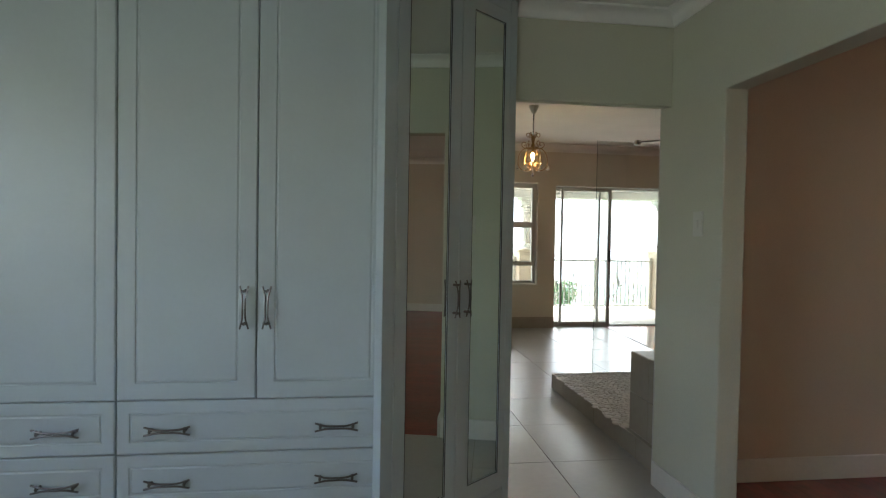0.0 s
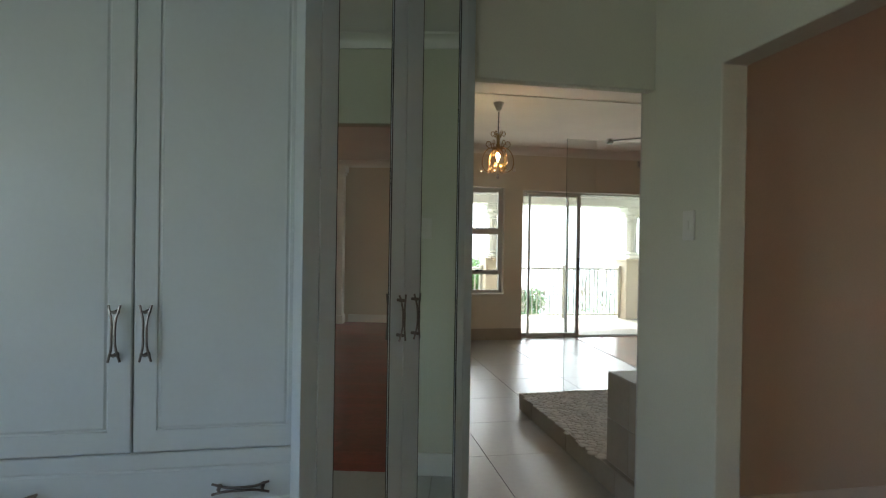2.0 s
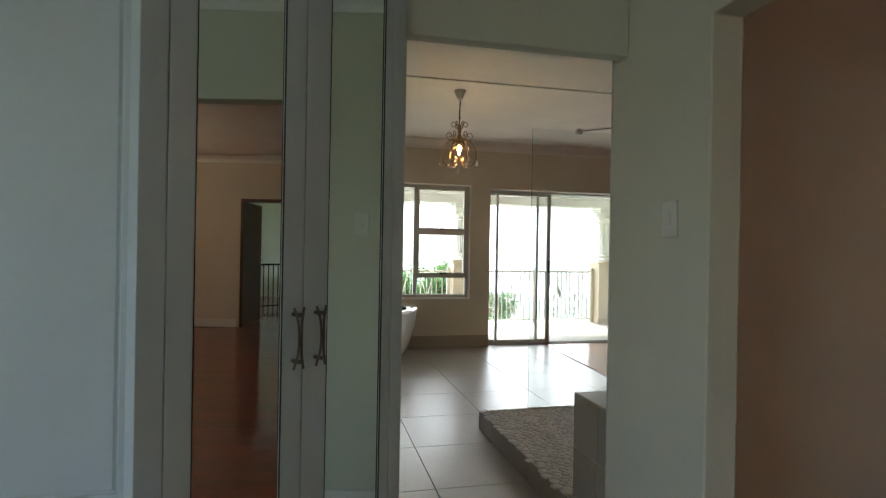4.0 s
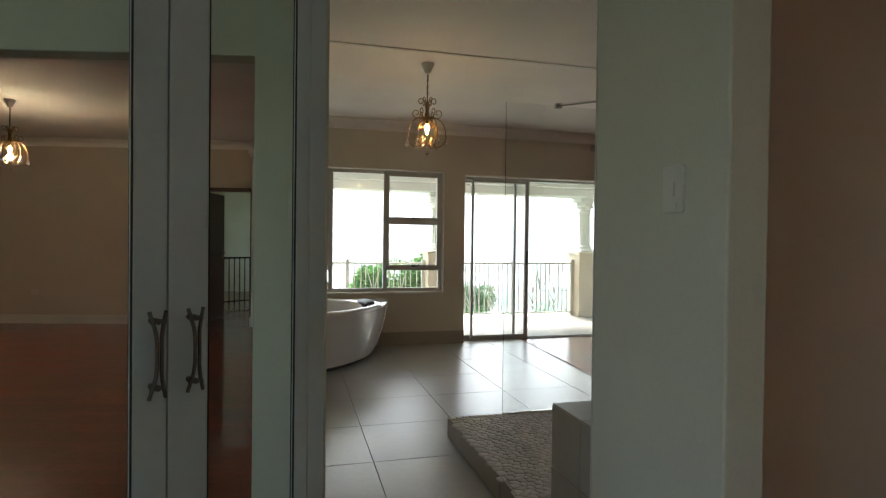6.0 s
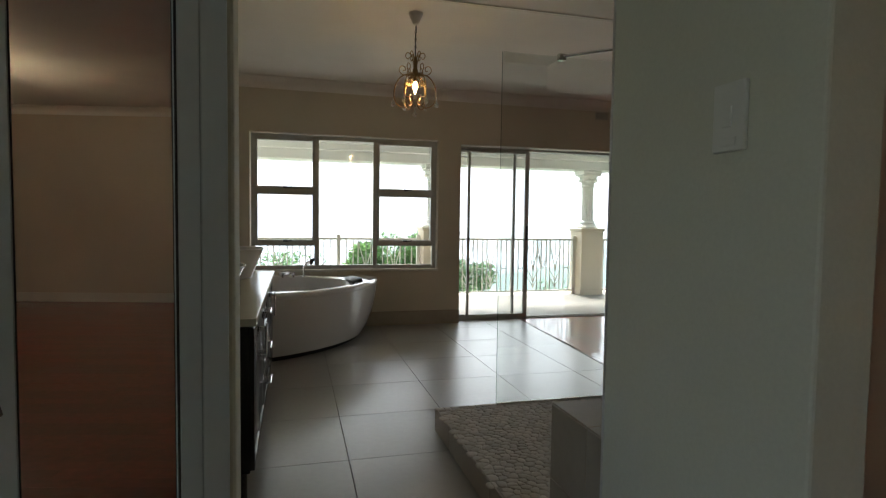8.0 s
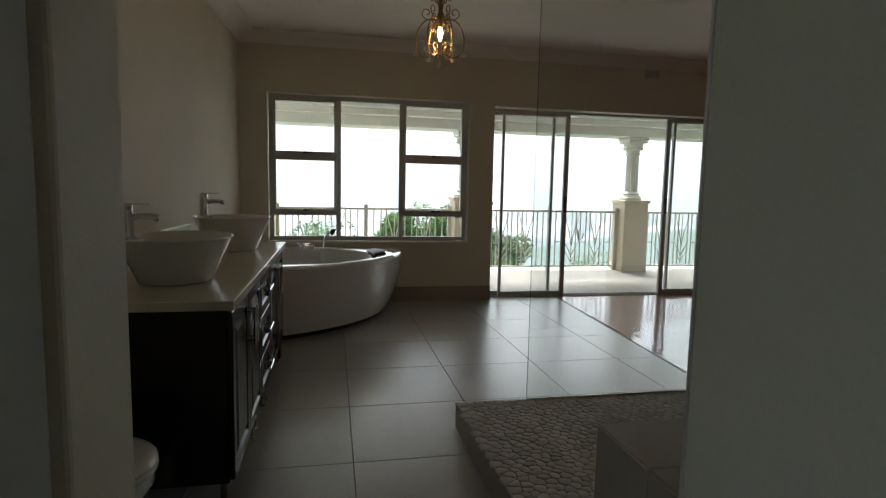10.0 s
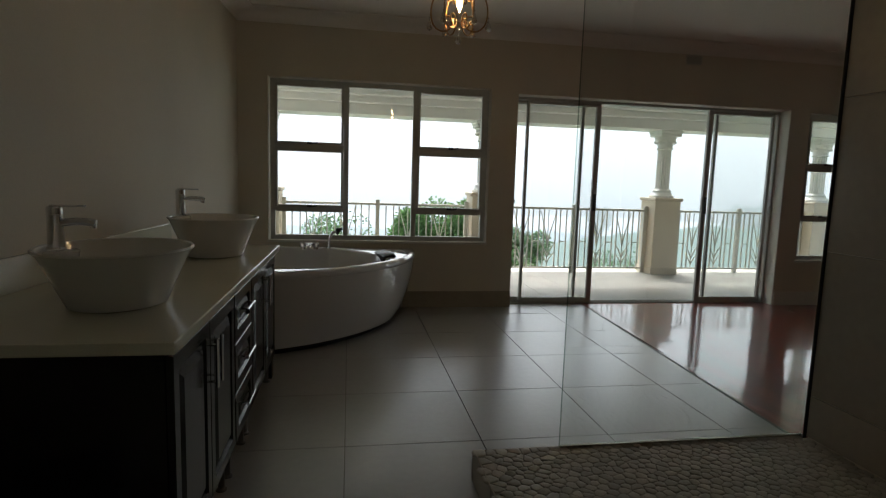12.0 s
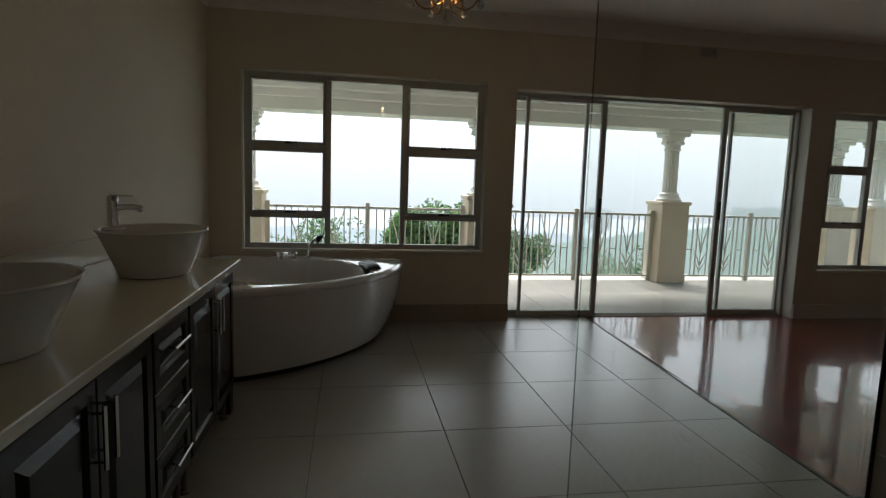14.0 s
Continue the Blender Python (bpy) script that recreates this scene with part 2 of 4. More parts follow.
def wall(name, axis, a0, a1, b0, b1, z0, z1, mat, openings=(), label=""):
    """A wall along an axis from a0 to a1, from b0 to b1 thick, with openings (a0, a1, z0, z1) right through it."""
    us = sorted({a0, a1, *(v for o in openings for v in o[:2])})
    zs = sorted({z0, z1, *(v for o in openings for v in o[2:])})
    bm = bmesh.new()
    grid = {}

    def solid(i, k):
        if not (0 <= i < len(us) - 1 and 0 <= k < len(zs) - 1):
            return False
        u, z = (us[i] + us[i + 1]) / 2, (zs[k] + zs[k + 1]) / 2
        return not any(o[0] < u < o[1] and o[2] < z < o[3] for o in openings)

    def vert(i, b, k):
        key = (i, b, k)
        if key not in grid:
            p = (us[i], b, zs[k]) if axis == "x" else (b, us[i], zs[k])
            grid[key] = bm.verts.new(p)
        return grid[key]

    for i in range(len(us) - 1):
        for k in range(len(zs) - 1):
            if not solid(i, k):
                continue
            for b in (b0, b1):
                bm.faces.new([vert(i, b, k), vert(i + 1, b, k), vert(i + 1, b, k + 1), vert(i, b, k + 1)])
            for di, dk, e in ((-1, 0, ((i, k), (i, k + 1))), (1, 0, ((i + 1, k), (i + 1, k + 1))), (0, -1, ((i, k), (i + 1, k))), (0, 1, ((i, k + 1), (i + 1, k + 1)))):
                if not solid(i + di, k + dk):
                    (i0, k0), (i1, k1) = e
                    bm.faces.new([vert(i0, b0, k0), vert(i1, b0, k1), vert(i1, b1, k1), vert(i0, b1, k0)])
    bmesh.ops.recalc_face_normals(bm, faces=bm.faces)
    o = part(name, bm, mat)
    bv = o.modifiers.new("soft_edges", "BEVEL")
    bv.width, bv.segments, bv.limit_method = 0.006, 2, "ANGLE"
    return tagged(o, label, "wall", kind="structure")


def structure(name, bm, mat, label, category, smooth=False):
    return tagged(part(name, bm, mat, smooth=smooth), label, category, kind="structure")


# ---- the shell ----
CEIL, LOW = 2.70, 2.50
FAR, FARB = 8.22, 8.47
wall("wall_north", "x", 0.0, 8.0, FAR, FARB, -0.06, CEIL + 0.25, PLASTER_CREAM,
     [(0.443, 2.523, 0.64, 2.14), (2.797, 5.80, -0.04, 2.11), (6.038, 7.66, 0.49, 2.088)], "cream plastered outer wall with windows and a sliding door")
SKEW = Matrix.Translation((0.18, FAR, 0)) @ pose(0, 0, 0, 0, 0, -2.2) @ Matrix.Translation((-0.18, -FAR, 0))
west = wall("wall_west", "y", 2.80, FAR - 0.003, 0.0, 0.18, 0.0, CEIL + 0.25, PLASTER_CREAM, label="cream plastered wall behind the vanity")
west.matrix_world = SKEW
wall("wall_entry", "x", -2.9, 1.6345, 2.966, 3.03, 0.0, CEIL + 0.25, PLASTER_GREEN, [(0.804, 1.6345, 0.0, 2.022)], "pale sage wall over the bathroom doorway")
wall("wall_nib", "x", -0.10, 0.791, 3.033, 3.20, 0.0, CEIL + 0.25, PLASTER_GREEN, label="thick plastered jamb beside the bathroom doorway")
wall("wall_shower_back", "x", 1.748, 3.31, 3.045, 3.08, 0.0, CEIL + 0.25, PLASTER_BEDROOM, label="bedroom wall behind the shower")
wall("wall_dressing_east", "y", -4.2, 3.08, 1.635, 1.745, 0.0, CEIL + 0.25, PLASTER_GREEN, [(0.35, 2.522, 0.0, 2.003)], "pale sage wall with a wide opening to the bedroom")
wall("wall_dressing_west", "y", -2.2, 2.963, -2.9, -2.7, 0.0, CEIL + 0.25, PLASTER_GREEN, [(-1.0, 0.8, 0.95, 2.15)], "pale sage wall with a window")
wall("wall_dressing_south", "x", -2.9, 1.632, -2.4, -2.203, 0.0, CEIL + 0.25, PLASTER_GREEN, label="pale sage wall behind the dressing area")
wall("wall_bedroom_south", "x", 1.638, 8.0, -4.4, -4.203, 0.0, CEIL + 0.25, PLASTER_BEDROOM, label="cream bedroom wall")
wall("wall_bedroom_east", "y", -4.2, FAR - 0.003, 7.8, 7.98, 0.0, CEIL + 0.25, PLASTER_BEDROOM, [(-0.06, 0.72, 0.0, 2.03)], "cream bedroom wall with a dark framed doorway")
wall("wall_landing_east", "y", -2.5, 3.0, 13.2, 13.35, -0.2, CEIL + 0.25, PLASTER_GREEN, label="pale wall of the stair landing")
wall("wall_landing_north", "x", 7.983, 13.2, 2.8, 2.95, -0.2, CEIL + 0.25, PLASTER_GREEN, label="pale wall of the stair landing")
# The south opening is added to let the landing's fill and sky in.
wall("wall_landing_south", "x", 7.983, 13.2, -2.5, -2.35, -0.2, CEIL + 0.25, PLASTER_GREEN, [(9.2, 12.0, 0.9, 2.1)], label="pale wall of the stair landing")
wall("wall_shower_side", "y", 3.083, 4.945, 3.238, 3.31, 0.0, CEIL, PLASTER_BEDROOM, label="bedroom side of the shower wall")

structure("ceiling", boxed(-0.3, 7.99, 3.035, 8.4, CEIL, CEIL + 0.2), CEILING_WHITE, "white painted bathroom and bedroom ceiling", "ceiling")
structure("ceiling_bedroom", boxed(1.70, 13.3, -4.35, 3.032, CEIL + 0.003, CEIL + 0.2), CEILING_WHITE, "white painted bedroom ceiling", "ceiling")
structure("ceiling_dressing", boxed(-2.8, 1.634, -2.3, 2.965, LOW, LOW + 0.15), CEILING_WHITE, "lower white painted dressing ceiling", "ceiling")
structure("floor", boxed(-2.9, 3.40, -2.4, 8.4, -0.12, -0.008), GROUT, "grey grout bed under the floor tiles", "floor")
structure("floor_landing", boxed(7.975, 13.3, -2.5, 2.95, -0.12, -0.003), WOOD_FLOOR, "dark red wooden landing floor", "floor")


def cornice(name, axis, a0, a1, b, side, top, drop, run, mat=CEILING_WHITE):
    """A coved cornice under a ceiling along a wall whose face lies at b, growing to that side."""
    prof = [(0, 0), (0, -drop), (0.012, -drop), (0.016, -drop + 0.014)]
    for k in range(1, 6):
        a = math.pi / 2 * k / 6
        prof.append((0.016 + (run - 0.03) * (1 - math.cos(a)), -drop + 0.014 + (drop - 0.03) * math.sin(a)))
    prof += [(run - 0.012, -0.014), (run, -0.012), (run, 0)]
    bm = bmesh.new()
    ends = []
    for a in (a0, a1):
        ring = []
        for d, z in prof:
            q = b + side * d
            ring.append(bm.verts.new((a, q, top + z) if axis == "x" else (q, a, top + z)))
        ends.append(ring)
    n = len(prof)
    for k in range(n):
        bm.faces.new((ends[0][k], ends[0][(k + 1) % n], ends[1][(k + 1) % n], ends[1][k]))
    bm.faces.new(ends[0])
    bm.faces.new(ends[1][::-1])
    bmesh.ops.recalc_face_normals(bm, faces=bm.faces)
    return structure(name, bm, mat, "white coved plaster cornice", "trim", smooth=True)


cornice("trim_cornice_north", "x", 0.18, 7.8, FAR, -1, CEIL - 0.002, 0.10, 0.17)
cornice("trim_cornice_west", "y", 3.0, FAR, 0.18, 1, CEIL - 0.002, 0.10, 0.17).matrix_world = SKEW
cornice("trim_cornice_entry", "x", 0.8, 1.633, 2.966, -1, LOW - 0.002, 0.07, 0.08)
cornice("trim_cornice_dressing", "y", -2.2, 2.963, 1.635, -1, LOW - 0.002, 0.07, 0.08)
cornice("trim_cornice_bedroom_east", "y", -4.2, FAR, 7.8, -1, CEIL - 0.002, 0.10, 0.17)
cornice("trim_cornice_bedroom_wall", "x", 1.76, 3.31, 3.045, -1, CEIL, 0.10, 0.17)
structure("trim_ceiling_strip", boxed(0.185, 7.79, 5.595, 5.628, CEIL - 0.008, CEIL), TRIM_WHITE, "thin painted cover strip over a ceiling joint", "trim")


def skirting(name, x0, x1, y0, y1, h=0.13, mat=TRIM_WHITE, label="painted wooden skirting board", z=0.0):
    return structure(name, boxed(x0, x1, y0, y1, z, z + h, 0.004), mat, label, "baseboard")


skirting("baseboard_dressing", 1.618, 1.633, 2.524, 3.06)
skirting("baseboard_jamb", 1.621, 1.757, 2.504, 2.520)
skirting("baseboard_bedroom_wall", 1.762, 3.31, 3.028, 3.043)
skirting("baseboard_bedroom_east_south", 7.785, 7.798, -4.19, -0.12)
skirting("baseboard_bedroom_east_north", 7.785, 7.798, 1.0, 8.2)
skirting("baseboard_north_tiled", 1.70, 2.797, FAR - 0.012, FAR - 0.001, 0.162, WALL_TILE, "beige tile skirting")
skirting("baseboard_north_bedroom", 5.80, 7.78, FAR - 0.018, FAR - 0.001, 0.15)


# ---- dressing area ----


def bow_handle(parent, m, length=0.165):
    """Two bowed rods that cross towards each other, on two posts. Built along z, standing off along -y."""
    h = length / 2
    bm = bmesh.new()
    for s in (-1, 1):
        tube(bm, bend([(s * 0.016, -0.026, -h), (s * 0.006, -0.031, -h * 0.5), (s * 0.0045, -0.033, 0), (s * 0.006, -0.031, h * 0.5), (s * 0.016, -0.026, h)], 5), 0.0038, 6)
    for z in (-h * 0.76, h * 0.76):
        tube(bm, [(-0.014, -0.027, z), (0.014, -0.027, z)], 0.0045, 6)
        tube(bm, [(0, 0.002, z), (0, -0.03, z)], 0.006, 8)
    return part("handle", bm, PEWTER, parent, "dark pewter bow handle", True, m)


def routed_panel(name, w, h, t, parent, mat, place, margin=0.07, label=""):
    """A foil-wrapped front w by h, with a thin routed groove round a flat field. Its face looks along -y."""
    bm = bmesh.new()
    e = 0.004
    loops = []
    for inset, d in ((0, 0.004), (e, 0.0), (margin - 0.006, 0.0), (margin - 0.003, 0.004), (margin, 0.004), (margin + 0.006, 0.0005), (margin + 0.010, 0.0005)):
        loops.append([bm.verts.new(p) for p in ((inset, d, inset), (w - inset, d, inset), (w - inset, d, h - inset), (inset, d, h - inset))])
    back = [bm.verts.new(p) for p in ((0, t, 0), (w, t, 0), (w, t, h), (0, t, h))]
    for a, b in zip([back] + loops, loops):
        for k in range(4):
            bm.faces.new((a[k], a[(k + 1) % 4], b[(k + 1) % 4], b[k]))
    bm.faces.new(loops[-1])
    bm.faces.new(back[::-1])
    bmesh.ops.recalc_face_normals(bm, faces=bm.faces)
    return part(name, bm, mat, parent, label, False, place)


WF = 2.452
for n, x0 in enumerate((-1.875, -0.853)):
    w = thing("wardrobe", (x0, WF, 0), "tall pale grey-blue wardrobe with routed doors over drawers", "wardrobe", "built-in wardrobes")
    W = 1.02
    bm = bmesh.new()
    box(bm, 0.0, W, 0.022, 0.49, 0.08, 2.46)
    part("body", bm, WARDROBE, w)
    part("plinth", boxed(0.0, W, 0.06, 0.48, 0.0, 0.08), WARDROBE, w)
    # Near-black sheet behind the fronts paints the shade in their gaps.
    part("gap_lining", boxed(0.002, W - 0.002, 0.0195, 0.0215, 0.09, 2.45), DARK_GAP, w, "dark sheet painting shade into the gaps between fronts")
    for k in (0, 1):
        d = routed_panel("door", 0.506, 1.755, 0.018, w, WARDROBE, pose(0.002 + 0.510 * k, 0, 0.686))
        bow_handle(d, pose(0.506 - 0.040 if k == 0 else 0.040, 0, 0.357))
    for z, hh in ((0.480, 0.202), (0.278, 0.198), (0.082, 0.192)):
        d = routed_panel("drawer", 1.016, hh, 0.018, w, WARDROBE, pose(0.002, 0, z), 0.05)
        for x in (0.190, 0.82):
            bow_handle(d, pose(x, 0, hh * 0.47, 0, 90, 0), 0.165)
    part("top_filler", boxed(0.0, W, 0.005, 0.03, 2.452, 2.498), WARDROBE, w)
w = thing("wardrobe", (-2.695, WF, 0), "tall pale grey-blue wardrobe with one routed door", "wardrobe", "built-in wardrobes")
part("body", boxed(0.0, 0.815, 0.022, 0.49, 0.0, 2.49), WARDROBE, w)
routed_panel("door", 0.81, 2.40, 0.018, w, WARDROBE, pose(0.002, 0, 0.06))

# corner unit with two mirrored doors, set across the corner
cu = thing("mirror_cupboard", (0.18, 2.447, 0), "pale corner cupboard with two tall mirrored doors", "cupboard", turn=38.7)
L = 0.79
bm = bmesh.new()
box(bm, 0.0, L, 0.024, 0.05, 0.0, 2.495)
part("carcass", bm, WARDROBE, cu)
part("filler", boxed(-0.05, 0.012, 0.002, 0.05, 0.0, 2.495, 0.002), WARDROBE, cu)
part("end_stile", boxed(L - 0.052, L, 0.0, 0.024, 0.0, 2.495, 0.003), WARDROBE, cu)
# The shade round the mirrored doors is painted by a near-black sheet too.
part("gap_lining", boxed(0.012, L - 0.052, 0.021, 0.0235, 0.09, 2.42), DARK_GAP, cu, "dark sheet painting shade into the gaps between doors")
part("plinth", boxed(0.012, L - 0.054, 0.004, 0.024, 0.0, 0.085), WARDROBE, cu)
part("top_filler", boxed(0.012, L - 0.054, 0.004, 0.024, 2.43, 2.495), WARDROBE, cu)


def mirror_door(x0, x1, m0, m1, handle_x):
    d = new("door")
    d.parent = cu
    z0, z1, g0, g1 = 0.09, 2.425, 0.172, 2.365
    bm = bmesh.new()
    outer = [(x0, z0), (x1, z0), (x1, z1), (x0, z1)]
    inner = [(m0, g0), (m1, g0), (m1, g1), (m0, g1)]
    lip = [(m0 + 0.006, g0 + 0.006), (m1 - 0.006, g0 + 0.006), (m1 - 0.006, g1 - 0.006), (m0 + 0.006, g1 - 0.006)]
    rings = [[bm.verts.new((x, y, z)) for x, z in ring] for ring, y in ((outer, 0.02), (outer, 0.0), (inner, 0.0), (lip, 0.006))]
    for a, b in zip(rings, rings[1:]):
        for k in range(4):
            bm.faces.new((a[k], a[(k + 1) % 4], b[(k + 1) % 4], b[k]))
    bmesh.ops.recalc_face_normals(bm, faces=bm.faces)
    part("door_frame", bm, WARDROBE, d)
    bm = bmesh.new()
    for a, b, c, e in ((m0 + 0.003, m0 + 0.0045, g0, g1), (m1 - 0.0045, m1 - 0.002, g0, g1), (m0 + 0.005, m1 - 0.005, g0 + 0.002, g0 + 0.0045), (m0 + 0.005, m1 - 0.005, g1 - 0.0045, g1 - 0.002)):
        box(bm, a, b, 0.0005, 0.006, c, e)
    part("mirror_seal", bm, DARK_GAP, d, "thin black seal round the mirror")
    part("mirror", boxed(m0 + 0.004, m1 - 0.004, 0.0065, 0.012, g0 + 0.004, g1 - 0.004), MIRROR, d, "clear silvered mirror")
    bow_handle(d, pose(handle_x, 0, 1.052))


mirror_door(0.014, 0.387, 0.075, 0.325, 0.357)
mirror_door(0.391, L - 0.054, 0.472, 0.700, 0.432)


def plate(name, place, label, wide, tall, rocker, turn=0.0):
    t = thing(name, place, label, "switch" if rocker else "socket", turn=turn)
    part("plate", boxed(-wide / 2, wide / 2, -0.010, 0.0, -tall / 2, tall / 2, 0.003), PLASTIC_WHITE, t)
    if rocker:
        part("rocker", boxed(-0.011, 0.011, -0.014, -0.010, -0.018, 0.018, 0.002), PLASTIC_WHITE, t)
        part("rocker", boxed(-0.02, 0.02, -0.0125, -0.010, -tall * 0.42, -tall * 0.30, 0.001), PLASTIC_WHITE, t)
    else:
        for x in (-0.012, 0.012):
            # Near-black blocks paint the shade in the pin holes.
            part("pin_hole", boxed(x - 0.003, x + 0.003, -0.0112, -0.010, -0.004, 0.004), DARK_GAP, t)
    return t


plate("light_switch", (1.6345, 2.698, 1.408), "white plastic rocker light switch on the sage wall", 0.072, 0.118, True, -90)

# ---- bathroom: windows and sliding door ----


def bar_frame(bm, x0, x1, z0, z1, y0, y1, w):
    box(bm, x0, x0 + w, y0, y1, z0, z1, 0.003)
    box(bm, x1 - w, x1, y0, y1, z0, z1, 0.003)
    box(bm, x0 + w, x1 - w, y0, y1, z0, z0 + w, 0.003)
    box(bm, x0 + w, x1 - w, y0, y1, z1 - w, z1, 0.003)


def pane(parent, x0, x1, z0, z1, y, mat=PANE):
    p = part("pane", boxed(x0, x1, y - 0.003, y + 0.003, z0, z1), mat, parent, "clear window glass")
    p.visible_shadow = False
    return p


def steel_window(name, x0, x1, z0, z1, mull, tr1, tr2, open_cols, label):
    win = thing(name, (0, 0, 0), label, "window", kind="structure")
    ya, yb = FAR + 0.055, FAR + 0.105
    bm = bmesh.new()
    bar_frame(bm, x0, x1, z0, z1, ya, yb, 0.045)
    part("window_frame", bm, ALU, win, "bronze painted frame")
    cols = [x0 + 0.045] + [v for m in mull for v in (m - 0.024, m + 0.024)] + [x1 - 0.045]
    for m in mull:
        part("mullion", boxed(m - 0.024, m + 0.024, ya, yb, z0 + 0.045, z1 - 0.045, 0.003), ALU, win)
    for i in range(len(cols) // 2):
        a, b = cols[2 * i], cols[2 * i + 1]
        if i in open_cols:
            for t in (tr1, tr2):
                part("transom", boxed(a, b, ya, yb, t - 0.022, t + 0.022, 0.003), ALU, win)
            spans = ((z0 + 0.045, tr2 - 0.022, False), (tr2 + 0.022, tr1 - 0.022, True), (tr1 + 0.022, z1 - 0.045, True))
        else:
            spans = ((z0 + 0.045, z1 - 0.045, False),)
        for lo, hi, sash in spans:
            if sash:
                s = new("sash")
                s.parent = win
                bm = bmesh.new()
                bar_frame(bm, a + 0.001, b - 0.001, lo + 0.001, hi - 0.001, ya - 0.012, yb - 0.012, 0.022)
                part("sash_frame", bm, ALU, s)
                pane(s, a + 0.018, b - 0.018, lo + 0.018, hi - 0.018, (ya + yb) / 2)
                c = (a + b) / 2
                bm = bmesh.new()
                box(bm, c - 0.022, c + 0.022, ya - 0.02, ya - 0.012, lo + 0.002, lo + 0.022, 0.002)
                tube(bm, bend([(c - 0.01, ya - 0.024, lo + 0.012), (c + 0.02, ya - 0.034, lo + 0.010), (c + 0.075, ya - 0.036, lo + 0.016)], 4), 0.006, 8)
                part("catch", bm, BLACK_RUBBER, s, "black window catch", True)
            else:
                pane(win, a - 0.004, b + 0.004, lo - 0.004, hi + 0.004, (ya + yb) / 2)
    part("window_sill", boxed(x0 - 0.02, x1 + 0.02, FAR - 0.012, FAR + 0.054, z0 - 0.024, z0 - 0.001, 0.004), TRIM_WHITE, win, "plastered sill")
    return win


steel_window("window_1", 0.453, 2.515, 0.652, 2.132, (1.147, 1.800), 1.522, 0.936, (0, 2), "bronze aluminium window of seven panes over the bath")
steel_window("window_2", 6.046, 7.652, 0.50, 2.080, (6.580, 7.118), 1.518, 0.949, (0, 2), "bronze aluminium window looking onto the balcony")

sd = thing("door_1", (0, 0, 0), "wide bronze aluminium sliding door standing open to the balcony", "sliding door", kind="structure")
bm = bmesh.new()
box(bm, 2.80, 2.822, 8.362, 8.465, 0.0, 2.108, 0.003)
box(bm, 5.778, 5.798, 8.362, 8.465, 0.0, 2.108, 0.003)
box(bm, 2.822, 5.778, 8.362, 8.465, 2.080, 2.108, 0.003)
box(bm, 2.822, 5.778, 8.362, 8.465, -0.035, 0.010, 0.003)
for y in (8.392, 8.438):
    box(bm, 2.824, 5.776, y - 0.004, y + 0.004, 0.010, 0.018)
part("door_frame", bm, ALU, sd)


def leaf(x0, x1, y, wl, wr, handle_x=None):
    s = new("leaf")
    s.parent = sd
    bm = bmesh.new()
    box(bm, x0, x0 + wl, y - 0.018, y + 0.018, 0.020, 2.078, 0.003)
    box(bm, x1 - wr, x1, y - 0.018, y + 0.018, 0.020, 2.078, 0.003)
    box(bm, x0 + wl, x1 - wr, y - 0.018, y + 0.018, 0.020, 0.062, 0.003)
    box(bm, x0 + wl, x1 - wr, y - 0.018, y + 0.018, 2.046, 2.078, 0.003)
    part("leaf_frame", bm, ALU, s)
    pane(s, x0 + wl - 0.006, x1 - wr + 0.006, 0.058, 2.05, y)
    if handle_x is not None:
        bm = bmesh.new()
        box(bm, handle_x - 0.014, handle_x + 0.014, y - 0.040, y - 0.018, 0.98, 1.16, 0.005)
        part("door_handle", bm, BLACK_RUBBER, s, "black pull handle")


leaf(2.824, 3.575, 8.442, 0.015, 0.03)
leaf(2.938, 3.735, 8.394, 0.03, 0.052, 3.709)
leaf(4.955, 5.748, 8.394, 0.052, 0.03, 4.981)
leaf(5.075, 5.776, 8.442, 0.03, 0.012)

for x in (2.828, 5.762):
    part("latch", boxed(x - 0.016, x + 0.016, 8.340, 8.3615, 1.050, 1.078, 0.004), BLACK_RUBBER if x < 4 else TRIM_WHITE, sd, "small frame latch")

structure("trim_reveal_door", boxed(5.792, 5.797, FAR + 0.001, 8.360, 0.002, 2.104, 0.001), TRIM_WHITE, "white painted door reveal", "trim")
structure("trim_reveal_head", boxed(2.80, 5.790, FAR + 0.001, 8.360, 2.1045, 2.1085, 0.001), TRIM_WHITE, "white painted door head", "trim")
vent = thing("air_vent", (4.62, FAR - 0.001, 2.545), "small brown slatted air vent high on the wall", "vent")
bm = bmesh.new()
bar_frame(bm, -0.088, 0.088, -0.05, 0.05, -0.012, 0.0, 0.012)
part("frame", bm, ALU, vent)
# Near-black plate paints the shade behind the slats.
part("backing", boxed(-0.076, 0.076, -0.003, 0.0, -0.038, 0.038), DARK_GAP, vent)
for k in range(5):
    part("slat", boxed(-0.076, 0.076, -0.010, -0.003, -0.036 + k * 0.0155, -0.027 + k * 0.0155), ALU, vent)
for k in range(3):
    part("slat", boxed(-0.041 + k * 0.038, -0.035 + k * 0.038, -0.011, -0.003, -0.038, 0.038), ALU, vent)

# ---- bathroom: vanity ----
VX, VY0, VY1 = 0.728, 4.300, 6.43
TOP_Z = 0.81


